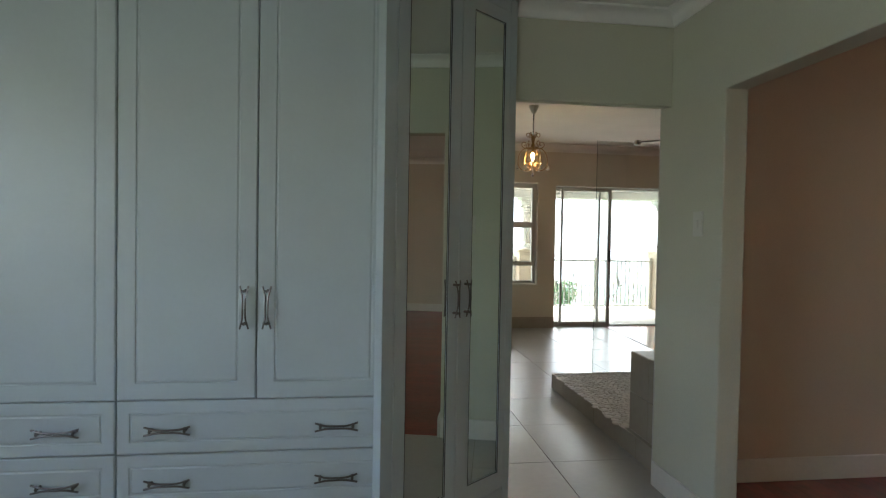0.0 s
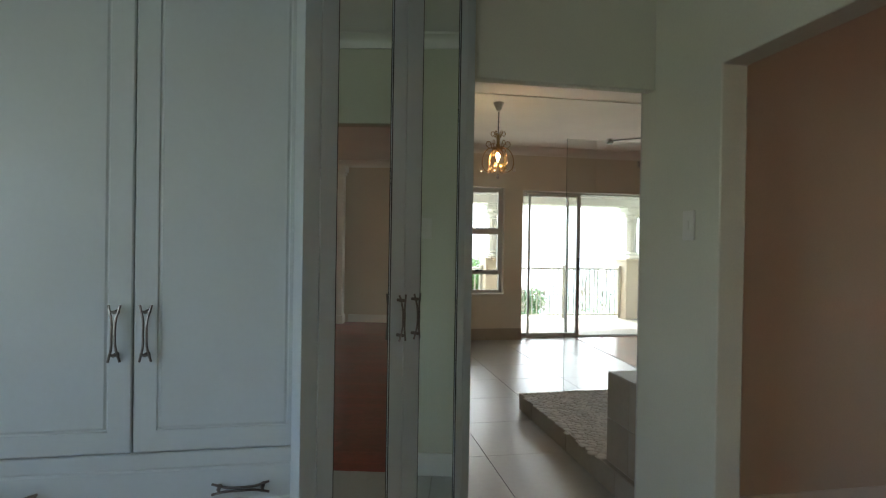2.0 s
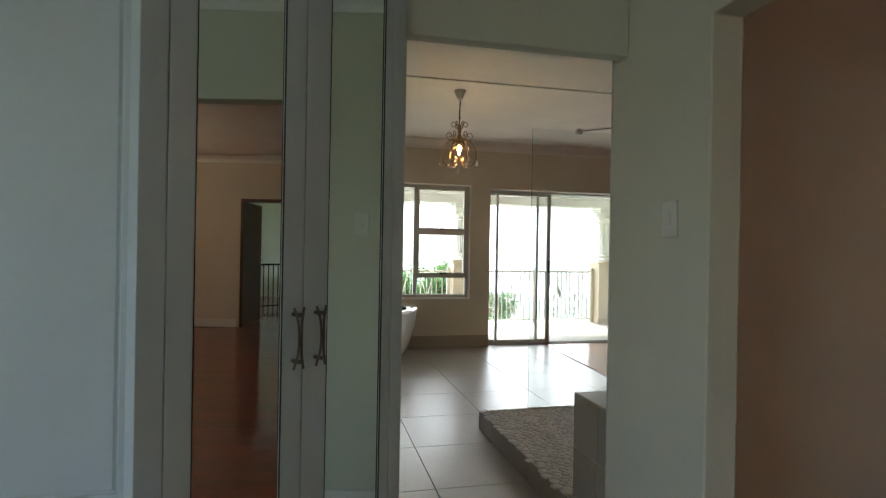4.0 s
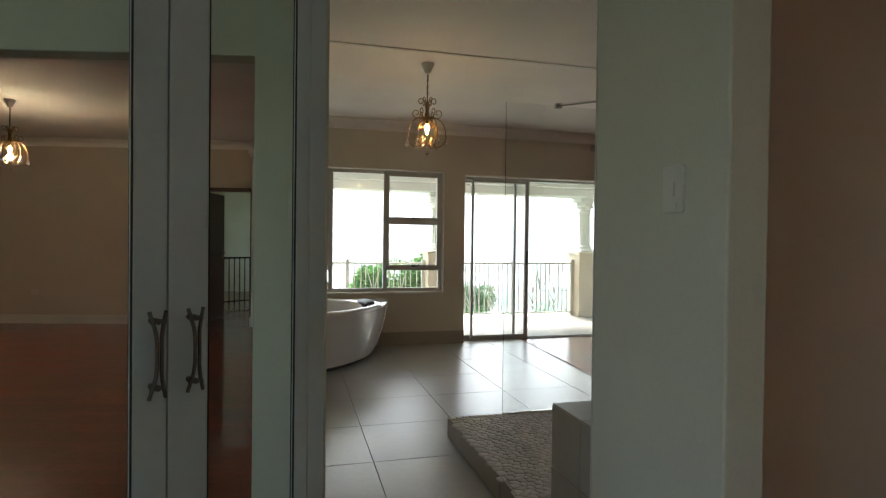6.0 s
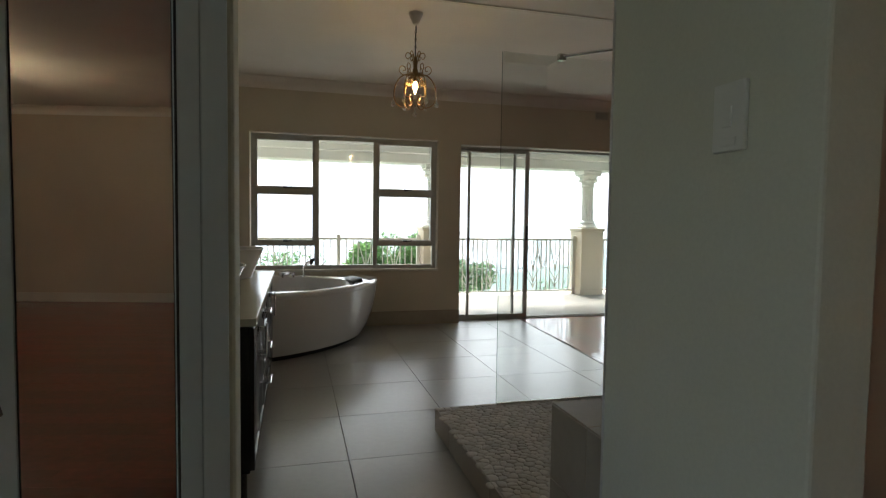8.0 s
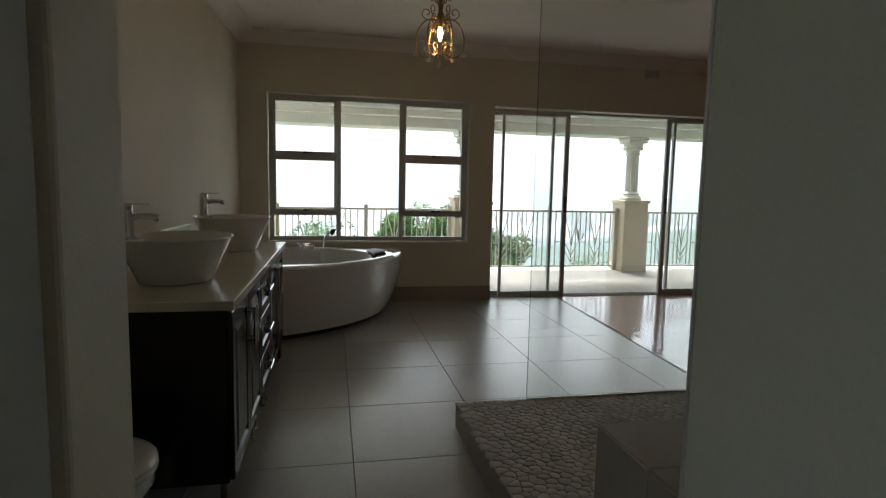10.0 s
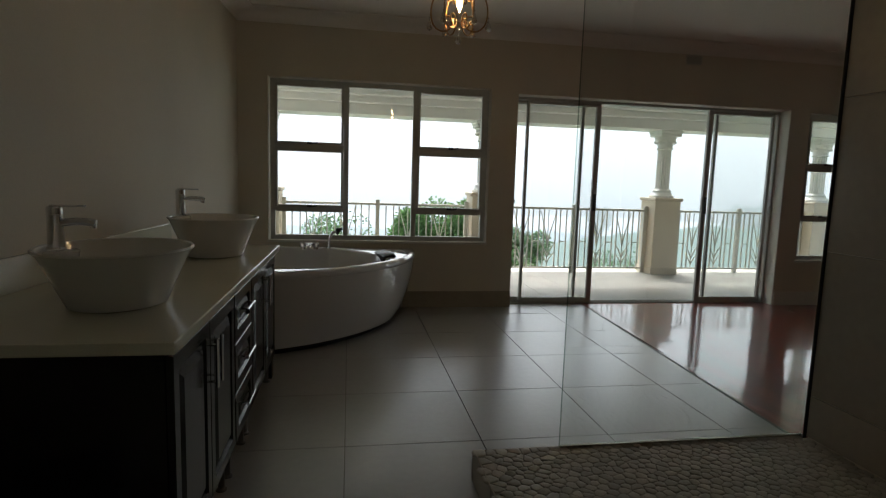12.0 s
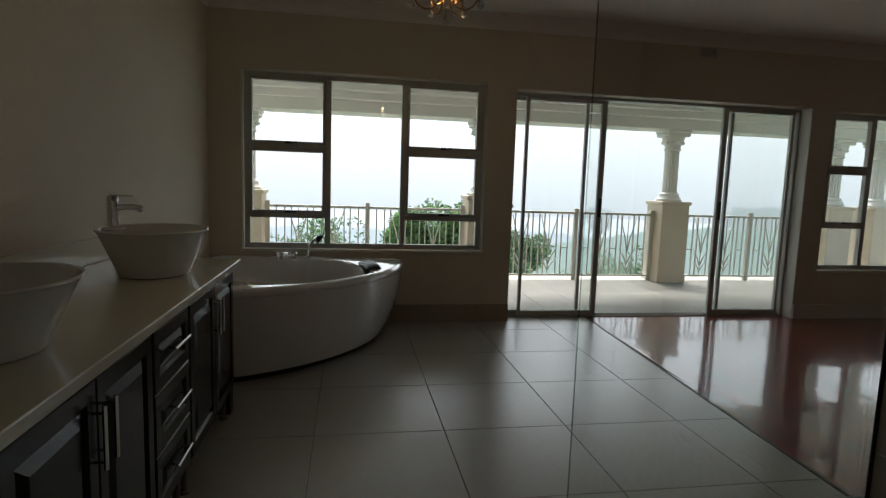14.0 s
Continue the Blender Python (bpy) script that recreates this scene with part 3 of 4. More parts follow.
def raised_front(name, y0, y1, z0, z1, parent, label=""):
    """A dark raised-panel front on the plane x = VX, looking along +x."""
    bm = bmesh.new()
    loops = []
    for inset, x in ((0.0, VX), (0.0, VX + 0.016), (0.003, VX + 0.019), (0.045, VX + 0.019), (0.052, VX + 0.009), (0.060, VX + 0.009), (0.088, VX + 0.020), (0.092, VX + 0.020)):
        i = min(inset, (z1 - z0) * 0.46, (y1 - y0) * 0.46)
        loops.append([bm.verts.new(p) for p in ((x, y0 + i, z0 + i), (x, y1 - i, z0 + i), (x, y1 - i, z1 - i), (x, y0 + i, z1 - i))])
    for a, b in zip(loops, loops[1:]):
        for k in range(4):
            bm.faces.new((a[k], a[(k + 1) % 4], b[(k + 1) % 4], b[k]))
    bm.faces.new(loops[-1])
    bm.faces.new(loops[0][::-1])
    bmesh.ops.recalc_face_normals(bm, faces=bm.faces)
    return part(name, bm, ESPRESSO, parent, label)


def bar_pull(parent, a, b):
    bm = bmesh.new()
    a, b = Vector(a), Vector(b)
    off = Vector((0.03, 0, 0))
    tube(bm, [a + off, b + off], 0.0055, 10)
    for t in (0.12, 0.88):
        q = a.lerp(b, t)
        tube(bm, [q, q + off], 0.004, 8)
    return part("handle", bm, CHROME, parent, "slim chrome bar handle", True)


def vanity_unit(y0, y1, drawers):
    u = thing("vanity_cabinet", (0, 0, 0), "espresso stained cabinet with three raised panel drawers" if drawers else "espresso stained cabinet with two raised panel doors", "cabinet", "vanity cabinets")
    part("body", boxed(0.14, VX, y0, y1, 0.152, TOP_Z - 0.0345, 0.002), ESPRESSO, u)
    if drawers:
        h = 0.198
        for k in range(3):
            z0 = 0.163 + k * (h + 0.005)
            d = raised_front("drawer", y0 + 0.012, y1 - 0.012, z0, z0 + h, u)
            c = (y0 + y1) / 2
            bar_pull(d, (VX + 0.018, c - 0.075, z0 + h * 0.57), (VX + 0.018, c + 0.095, z0 + h * 0.57))
    else:
        c = (y0 + y1) / 2
        for a, b, hy in ((y0 + 0.006, c - 0.003, c - 0.032), (c + 0.003, y1 - 0.006, c + 0.032)):
            d = raised_front("door", a, b, 0.163, 0.767, u)
            bar_pull(d, (VX + 0.018, hy, 0.555), (VX + 0.018, hy, 0.712))
    for x in (0.24, 0.700):
        for y in (y0 + 0.05, y1 - 0.05):
            bm = bmesh.new()
            lathe(bm, [(0.022, 0.0), (0.022, 0.006), (0.013, 0.012), (0.013, 0.135), (0.02, 0.151)], 12, (x, y, 0))
            part("leg", bm, PEWTER, u, "short dark steel foot", True)
    return u


vanity_unit(VY0, 5.068, False)
vanity_unit(5.070, 5.466, True)
vanity_unit(5.468, 6.270, False)
fill = thing("filler_panel", (0, 0, 0), "espresso stained filler panel closing the cabinet row", "panel")
part("board", boxed(0.14, VX - 0.002, 6.2715, 6.345, 0.0, TOP_Z - 0.0345, 0.002), ESPRESSO, fill)
top = thing("vanity_worktop", (0, 0, 0), "polished cream quartz worktop on the dark cabinets", "worktop")
part("slab", boxed(0.02, 0.758, 4.283, VY1, TOP_Z - 0.034, TOP_Z, 0.004), QUARTZ, top)
part("upstand", boxed(0.181, 0.194, 4.283, VY1, TOP_Z + 0.0005, 0.932, 0.003), QUARTZ, top, "low cream upstand along the wall", False, SKEW)


def vessel(x, y, tall, ledge):
    v = thing("vessel_basin", (x, y, TOP_Z + 0.0005), "white ceramic oval vessel basin on the worktop", "basin", "vessel basins")
    prof = [(0.60, 0.0), (0.632, 0.004), (0.80, 0.10), (0.965, 0.188), (1.0, 0.196), (1.0, 0.201), (0.985, 0.204), (0.955, 0.201), (0.77, 0.115), (0.56, 0.035), (0.3, 0.024), (0.06, 0.022)]
    prof = [(q, z * tall) for q, z in prof]
    bm = bmesh.new()
    lathe(bm, prof, 48, (0, 0, 0), 0.222, 0.264)
    part("bowl", bm, CERAMIC, v, "", True)
    bm = bmesh.new()
    lathe(bm, [(0.040, ledge - 0.08), (0.050, ledge - 0.034), (0.056, ledge - 0.005), (0.050, ledge - 0.001), (0.02, ledge)], 24, (-0.163, 0, 0), 0.80, 1.3)
    part("tap_ledge", bm, CERAMIC, v, "", True)
    bm = bmesh.new()
    lathe(bm, [(0.024, 0.0225), (0.026, 0.0265), (0.02, 0.029), (0.004, 0.029)], 16)
    part("waste", bm, CHROME, v, "chrome waste", True)
    return v


def mixer(x, y, z):
    t = thing("basin_tap", (x, y, z), "chrome single lever mixer tap on its basin ledge", "tap", "basin taps")
    bm = bmesh.new()
    lathe(bm, [(0.029, 0.0), (0.029, 0.005), (0.024, 0.010), (0.022, 0.107), (0.024, 0.112)], 20)
    part("column", bm, CHROME, t, "", True)
    bm = bmesh.new()
    tube(bm, bend([(0.0, 0, 0.080), (0.05, 0, 0.090), (0.09, 0, 0.090), (0.117, 0, 0.085)], 4), 0.013, 12)
    tube(bm, [(0.109, 0, 0.086), (0.109, 0, 0.070)], 0.010, 12)
    part("spout", bm, CHROME, t, "", True)
    bm = bmesh.new()
    lathe(bm, [(0.023, 0.113), (0.023, 0.132), (0.019, 0.137)], 20)
    box(bm, -0.012, 0.088, -0.009, 0.009, 0.1355, 0.142, 0.002)
    part("lever", bm, CHROME, t, "", True)
    return t


for x, y, tall, ledge, back in ((0.456, 4.755, 0.90, 0.168, 0.178), (0.484, 5.93, 1.0, 0.203, 0.165)):
    vessel(x, y, tall, ledge)
    mixer(x - back, y, TOP_Z + 0.0005 + ledge)

# ---- bathroom: corner bath ----
CX, CY = 0.183, 8.217


def front_radius(a, top):
    """The bath's outline seen from the room's corner; a runs from 0 along the north wall to 90 along the west wall."""
    k = a / 90
    return 1.62 + 0.03 * math.sin(math.pi * k) if top else 1.475 + 0.12 * k


def inside_bath(x, y, top):
    dx, dy = x - CX, CY - y
    if dx < 0 or dy < 0 or (x < 0.79 and y < 6.47):
        return False
    return math.hypot(dx, dy) < front_radius(math.degrees(math.atan2(dy, dx)), top)


BX, BY = 0.80, 7.58
BATH_A = [2 * math.pi * k / 96 for k in range(96)]


def reach(a, top):
    lo, hi = 0.0, 3.0
    for _ in range(30):
        mid = (lo + hi) / 2
        if inside_bath(BX + mid * math.cos(a), BY + mid * math.sin(a), top):
            lo = mid
        else:
            hi = mid
    return lo


R_TOP, R_LOW = [reach(a, True) for a in BATH_A], [reach(a, False) for a in BATH_A]
R_IN = [min(r - 0.075, 0.66 + 0.10 * math.cos(2 * (a + math.pi / 4))) for r, a in zip(R_TOP, BATH_A)]
bath = thing("corner_bath", (0, 0, 0), "large white acrylic corner bath with a curved front", "bath")


def ring_mesh(levels, close_last=False):
    bm = bmesh.new()
    rings = [[bm.verts.new((BX + r * math.cos(a), BY + r * math.sin(a), z)) for r, a in zip(rad, BATH_A)] for rad, z in levels]
    n = len(BATH_A)
    for a, b in zip(rings, rings[1:]):
        for k in range(n):
            bm.faces.new((a[k], a[(k + 1) % n], b[(k + 1) % n], b[k]))
    if close_last:
        bm.faces.new(rings[-1])
    bmesh.ops.recalc_face_normals(bm, faces=bm.faces)
    return bm


def mixed(k):
    return [a + (b - a) * k for a, b in zip(R_LOW, R_TOP)]


part("apron", ring_mesh([([r - 0.06 for r in R_LOW], 0.045), (R_LOW, 0.045), (mixed(0.20), 0.09), (mixed(0.42), 0.16), (mixed(0.66), 0.27), (mixed(0.84), 0.39), (mixed(0.93), 0.48), (mixed(0.95), 0.541)]), ACRYLIC, bath, "", True)
part("rim", ring_mesh([(mixed(0.88), 0.542), (mixed(0.97), 0.5425), (R_TOP, 0.548), (R_TOP, 0.566), ([r - 0.004 for r in R_TOP], 0.577), ([r - 0.016 for r in R_TOP], 0.586), ([r - 0.034 for r in R_TOP], 0.592), ([r - 0.05 for r in R_TOP], 0.594), ([r + 0.03 for r in R_IN], 0.593), ([r + 0.012 for r in R_IN], 0.588), (R_IN, 0.572),
                       ([r * 0.97 for r in R_IN], 0.48), ([r * 0.86 for r in R_IN], 0.24), ([r * 0.74 for r in R_IN], 0.165), ([r * 0.3 for r in R_IN], 0.15)], True), ACRYLIC, bath, "", True)
# Near-black ring paints the shade in the gap below the apron.
part("base_shadow_gap", ring_mesh([([r - 0.05 for r in R_LOW], 0.0), ([r - 0.05 for r in R_LOW], 0.046)]), DARK_GAP, bath, "near-black ring painting the shade under the apron")
bm = bmesh.new()
box(bm, -0.062, 0.062, -0.175, 0.175, -0.07, 0.088, 0.03)
bmesh.ops.subdivide_edges(bm, edges=bm.edges[:], cuts=1)
for v in bm.verts:
    v.co.x += 0.35 * v.co.y ** 2 * -1.5
part("headrest", bm, BLACK_RUBBER, bath, "black padded headrest", True, pose(1.512, 7.655, 0.532, 0, -14, 12))
for k in range(4):
    a = math.radians(-35 - 30 * k)
    bm = bmesh.new()
    lathe(bm, [(0.02, 0.0), (0.02, 0.006), (0.008, 0.010)], 14)
    part("jet", bm, CHROME, bath, "chrome water jet", True, pose(BX + 0.50 * math.cos(a), BY + 0.50 * math.sin(a), 0.40, 0, -70, math.degrees(a)))
tapset = thing("bath_mixer", (0.83, 8.02, 0.590), "chrome bath mixer with two round knobs", "tap")
bm = bmesh.new()
tube(bm, [(-0.05, 0, 0.035), (0.05, 0, 0.035)], 0.020, 12)
tube(bm, bend([(0, 0, 0.035), (0, -0.06, 0.05), (0, -0.11, 0.03)], 5), 0.014, 10)
part("body", bm, CHROME, tapset, "", True)
for x in (-0.055, 0.055):
    bm = bmesh.new()
    lathe(bm, [(0.022, 0.0), (0.019, 0.02), (0.030, 0.026), (0.031, 0.050), (0.021, 0.060)], 16, (x, 0, 0))
    part("knob", bm, CHROME, tapset, "", True)
shower_h = thing("hand_shower", (1.00, 8.05, 0.594), "chrome hand shower standing on the bath rim", "shower")
bm = bmesh.new()
lathe(bm, [(0.022, 0.0), (0.022, 0.012), (0.012, 0.018)], 14)
tube(bm, bend([(0, 0, 0.01), (0.004, 0, 0.08), (0.03, -0.01, 0.14), (0.07, -0.02, 0.165)], 5), 0.013, 10)
part("handle", bm, CHROME, shower_h, "", True)
bm = bmesh.new()
lathe(bm, [(0.014, -0.012), (0.034, 0.010), (0.042, 0.022), (0.039, 0.030)], 18)
part("head", bm, BLACK_RUBBER, shower_h, "dark shower head face", True, pose(0.078, -0.022, 0.176, 0, 125, 0))

# ---- bathroom: toilet ----
wc = thing("toilet", (0.04, 3.955, 0), "white ceramic toilet with a closed lid", "toilet")
wc.scale.z = 0.94


def oval(bm, levels, segs=36):
    rings = []
    for hl, hw, cx, z in levels:
        ring = []
        for k in range(segs):
            a = 2 * math.pi * k / segs
            c, s = math.cos(a), math.sin(a)
            e = 0.62 if c < 0 else 0.9
            ring.append(bm.verts.new((cx + hl * math.copysign(abs(c) ** e, c), hw * math.copysign(abs(s) ** e, s), z)))
        rings.append(ring)
    for a, b in zip(rings, rings[1:]):
        for k in range(segs):
            bm.faces.new((a[k], a[(k + 1) % segs], b[(k + 1) % segs], b[k]))
    bm.faces.new(rings[0][::-1])
    bm.faces.new(rings[-1])
    bmesh.ops.recalc_face_normals(bm, faces=bm.faces)
    return bm


part("bowl", oval(bmesh.new(), [(0.20, 0.12, 0.21, 0.0), (0.19, 0.11, 0.21, 0.12), (0.235, 0.15, 0.245, 0.28), (0.270, 0.178, 0.272, 0.37), (0.270, 0.18, 0.272, 0.412)]), CERAMIC, wc, "", True)
part("seat", oval(bmesh.new(), [(0.273, 0.184, 0.275, 0.413), (0.278, 0.187, 0.276, 0.418), (0.278, 0.187, 0.276, 0.428), (0.270, 0.18, 0.274, 0.433)]), CERAMIC, wc, "", True)
part("lid", oval(bmesh.new(), [(0.272, 0.183, 0.275, 0.4335), (0.278, 0.188, 0.276, 0.440), (0.276, 0.186, 0.276, 0.451), (0.268, 0.178, 0.275, 0.460), (0.246, 0.156, 0.272, 0.465)]), CERAMIC, wc, "", True)

# ---- bathroom: shower ----
SX0, SX1, SY1, SZ = 1.695, 3.235, 4.985, 0.128
structure("shower_base", boxed(SX0 + 0.012, SX1, 3.083, SY1 - 0.012, -0.004, SZ), PEBBLE_GROUT, "raised shower floor set with pebbles", "shower floor")
scr = thing("shower_screen", (0, 0, 0), "frameless clear glass shower screen", "shower screen")
g = part("glass", boxed(2.070, SX1 - 0.002, 4.968, 4.978, SZ + 0.012, 2.198, 0.001), SHOWER_GLASS, scr, "clear frameless glass")
g.visible_shadow = False
part("polished_edge", boxed(2.0670, 2.0698, 4.9700, 4.9760, SZ + 0.012, 2.198), GLASS_EDGE, scr, "pale green polished glass edge")
part("floor_channel", boxed(2.070, SX1 - 0.002, 4.965, 4.981, SZ + 0.002, SZ + 0.0115), BRUSHED, scr)
bm = bmesh.new()
tube(bm, [(2.445, 4.955, 2.200), (3.228, 4.17, 2.200)], 0.008, 10)
part("stay_bar", bm, CHROME, scr, "thin chrome stay bar", True)
part("clamp", boxed(2.418, 2.464, 4.955, 4.990, 2.176, 2.216, 0.003), BRUSHED, scr, "dark chrome clamp")
bm = bmesh.new()
lathe(bm, [(0.022, 0.0), (0.022, 0.006), (0.012, 0.01)], 14)
part("wall_rosette", bm, CHROME, scr, "", True, pose(3.2315, 4.166, 2.200, 0, -90, 0))
structure("trim_tile_edge", boxed(1.6355, 1.646, 3.081, 3.088, 0.0, 2.69, 0.001), SATIN, "chrome tile edge trim", "trim")
structure("trim_tile_end", boxed(3.221, 3.236, 4.946, 4.955, 0.0, 2.69, 0.002), IRON, "dark tile edge trim", "trim")

# ---- bathroom: chandelier ----


def chandelier():
    c = thing("pendant_chandelier", (1.748, 5.89, 0.026), "small gilt wire pendant chandelier with glass drops", "chandelier", "pendant chandeliers")
    bm = bmesh.new()
    lathe(bm, [(0.052, 2.672), (0.052, 2.664), (0.046, 2.649), (0.024, 2.604), (0.022, 2.594), (0.006, 2.586)], 20)
    part("canopy", bm, TRIM_WHITE, c, "cream ceiling canopy", True)
    bm = bmesh.new()
    tube(bm, bend([(0, 0, 2.615), (0.004, 0, 2.56), (-0.002, 0.002, 2.48), (0, 0, 2.36)], 5), 0.0035, 6)
    for k in range(8):
        z = 2.59 - k * 0.026
        tube(bm, [(0.006 * math.cos(a), 0.006 * math.sin(a) * (k % 2), z + 0.014 * math.sin(a)) if k % 2 == 0 else (0, 0.006 * math.cos(a), z + 0.014 * math.sin(a)) for a in [2 * math.pi * j / 10 for j in range(11)]], 0.0016, 5, False)
    part("chain", bm, IRON, c, "dark cord and chain", True)
    bm = bmesh.new()
    lathe(bm, [(0.004, 2.37), (0.012, 2.36), (0.010, 2.33), (0.016, 2.31), (0.012, 2.285), (0.020, 2.27), (0.022, 2.25), (0.012, 2.235), (0.012, 2.19), (0.004, 2.188)], 16)
    part("stem", bm, GOLD, c, "", True)
    for k in range(6):
        a = 2 * math.pi * k / 6 - 0.20
        m = Matrix.Rotation(a, 4, "Z")
        bm = bmesh.new()
        rib = bend([(0.012, 0, 2.232), (0.05, 0, 2.240), (0.100, 0, 2.222), (0.135, 0, 2.175), (0.150, 0, 2.12), (0.148, 0, 2.07), (0.132, 0, 2.030), (0.098, 0, 2.006), (0.060, 0, 2.010), (0.032, 0, 2.040), (0.044, 0, 2.078), (0.074, 0, 2.078), (0.082, 0, 2.052), (0.064, 0, 2.040)], 5)
        tube(bm, [m @ p for p in rib], 0.0044, 6)
        part("rib", bm, GOLD, c, "", True)
        for line in ([(0.016, 0, 2.232), (0.05, 0, 2.232), (0.092, 0, 2.238), (0.116, 0, 2.266), (0.102, 0, 2.296), (0.076, 0, 2.292), (0.072, 0, 2.268), (0.090, 0, 2.264)],
                     [(0.010, 0, 2.27), (0.014, 0, 2.32), (0.030, 0, 2.378), (0.058, 0, 2.392), (0.070, 0, 2.368), (0.054, 0, 2.348), (0.042, 0, 2.360)],
                     [(0.012, 0, 2.222), (0.046, 0, 2.205), (0.072, 0, 2.180), (0.060, 0, 2.160), (0.042, 0, 2.172), (0.050, 0, 2.188)]):
            bm = tube(bmesh.new(), [m @ p for p in bend(line, 5)], 0.0034, 6)
            part("scroll", bm, GOLD, c, "", True)
        p = m @ Vector((0.157, 0, 2.045))
        bm = bmesh.new()
        lathe(bm, [(0.001, 0.024), (0.005, 0.014), (0.011, -0.002), (0.017, -0.022), (0.013, -0.034), (0.001, -0.040)], 8, p)
        lathe(bm, [(0.001, 0.034), (0.006, 0.029), (0.001, 0.023)], 8, p)
        tube(bm, [p + Vector((0, 0, 0.02)), p + Vector((0, 0, 0.05))], 0.0015, 4)
        part("drop", bm, CRYSTAL, c, "clear glass drop", True)
    bm = bmesh.new()
    lathe(bm, [(0.001, 2.030), (0.008, 2.018), (0.002, 2.008), (0.006, 1.996), (0.005, 1.984), (0.017, 1.955), (0.013, 1.943), (0.001, 1.936)], 8)
    part("drop", bm, CRYSTAL, c, "clear glass drop", True)
    bm = bmesh.new()
    lathe(bm, [(0.002, 2.188), (0.010, 2.182), (0.016, 2.165), (0.017, 2.15), (0.012, 2.13), (0.005, 2.11), (0.001, 2.10)], 14)
    part("bulb", bm, BULB, c, "glowing candle bulb", True)
    return c


pend = chandelier()
copy_thing(pend, pose(5.4, -1.1, 0.026))

# ---- bedroom and landing ----
pil = thing("pilaster", (7.65, 0.847, 0), "white square pilaster with a plain base", "column")
part("shaft", boxed(-0.09, 0.09, -0.095, 0.095, 0.14, 2.45, 0.004), COLUMN_WHITE, pil)
part("base", boxed(-0.105, 0.105, -0.11, 0.11, 0.0, 0.14, 0.006), COLUMN_WHITE, pil)
bm = bmesh.new()
box(bm, -0.11, 0.11, -0.115, 0.115, 2.45, 2.50, 0.006)
box(bm, -0.13, 0.13, -0.135, 0.135, 2.50, 2.60, 0.006)
part("capital", bm, COLUMN_WHITE, pil)
d2 = thing("door_2", (0, 0, 0), "dark wooden door standing open to the landing", "door", kind="structure")
bm = bmesh.new()
box(bm, 7.77, 8.0, -0.06, -0.015, 0, 2.03, 0.003)
box(bm, 7.77, 8.0, 0.675, 0.72, 0, 2.03, 0.003)
box(bm, 7.77, 8.0, -0.015, 0.675, 1.985, 2.03, 0.003)
part("door_frame", bm, DOOR_WOOD, d2)
lf = part("leaf", boxed(8.002, 8.69, -0.06, -0.02, 0.01, 1.98, 0.003), DOOR_WOOD, d2)
bm = bmesh.new()
box(bm, 8.59, 8.63, -0.0195, -0.014, 0.95, 1.12, 0.002)
tube(bm, [(8.61, -0.015, 1.05), (8.61, 0.025, 1.05), (8.51, 0.025, 1.05)], 0.008, 8)
part("door_handle", bm, BRUSHED, lf, "steel lever handle", True)
rl = thing("stair_balustrade", (9.45, -1.0, 0), "dark iron balustrade along the stair landing", "balustrade", turn=-46)
part("top_rail", boxed(-0.02, 0.02, 0.1, 4.5, 0.90, 0.935, 0.006), IRON, rl)
part("bottom_rail", boxed(-0.012, 0.012, 0.1, 4.5, 0.08, 0.105, 0.003), IRON, rl)
bal = mesh_of("baluster", boxed(-0.008, 0.008, -0.008, 0.008, 0.0, 0.90), IRON)
for k in range(41):
    b = new("baluster", bal)
    b.parent = rl
    b.location = (0, 0.12 + k * 0.106, 0)
plate("wall_socket", (7.799, -2.45, 0.46), "white plastic wall socket above the skirting", 0.115, 0.075, False, 90)

# ---- dressing window, behind ----
dw = thing("window_3", (0, 0, 0), "white framed window lighting the dressing area", "window", kind="structure")
bm = bmesh.new()
for y0, y1 in ((-0.998, -0.95), (-0.125, -0.075), (0.75, 0.798)):
    box(bm, -2.85, -2.80, y0, y1, 0.952, 2.148, 0.003)
for z0, z1 in ((0.952, 1.0), (2.10, 2.148)):
    for y0, y1 in ((-0.95, -0.125), (-0.075, 0.75)):
        box(bm, -2.85, -2.80, y0, y1, z0, z1, 0.003)
part("window_frame", bm, TRIM_WHITE, dw)
for y0, y1 in ((-0.955, -0.12), (-0.08, 0.755)):
    p = part("pane", boxed(-2.828, -2.822, y0, y1, 0.995, 2.105), PANE, dw, "clear window glass")
    p.visible_shadow = False

# ---- balcony ----
BF, RY = -0.04, 10.72
structure("balcony_slab", boxed(-3.0, 12.5, 8.475, 11.15, -0.35, BF - 0.004), FACADE, "plastered concrete balcony slab", "balcony floor")
structure("trim_threshold", boxed(2.80, 5.80, 8.4655, 8.4745, -0.06, -0.03), ALU, "door threshold", "trim")
structure("balcony_ceiling", boxed(-3.0, 12.5, 8.475, 11.3, 2.55, 2.75), BALCONY_PAINT, "painted balcony ceiling", "ceiling")
bm = bmesh.new()
box(bm, -3.0, 12.5, 10.50, 10.94, 2.10, 2.549, 0.004)
box(bm, -3.0, 12.5, 10.40, 10.499, 2.24, 2.549, 0.012)
box(bm, -3.0, 12.5, 10.30, 10.399, 2.33, 2.549, 0.02)
box(bm, -3.0, 12.5, 10.941, 11.10, 2.20, 2.549, 0.01)
structure("balcony_beam", bm, BALCONY_PAINT, "stepped plaster beam over the columns", "beam")
structure("wall_house_upper", boxed(-3.0, 12.5, 8.475, 11.4, 2.751, 3.2), FACADE, "outer roof slab over the balcony", "wall")
structure("wall_house_lower", boxed(-3.0, 12.5, 8.48, 11.0, -6.0, -0.351), FACADE, "lower storey under the balcony", "wall")
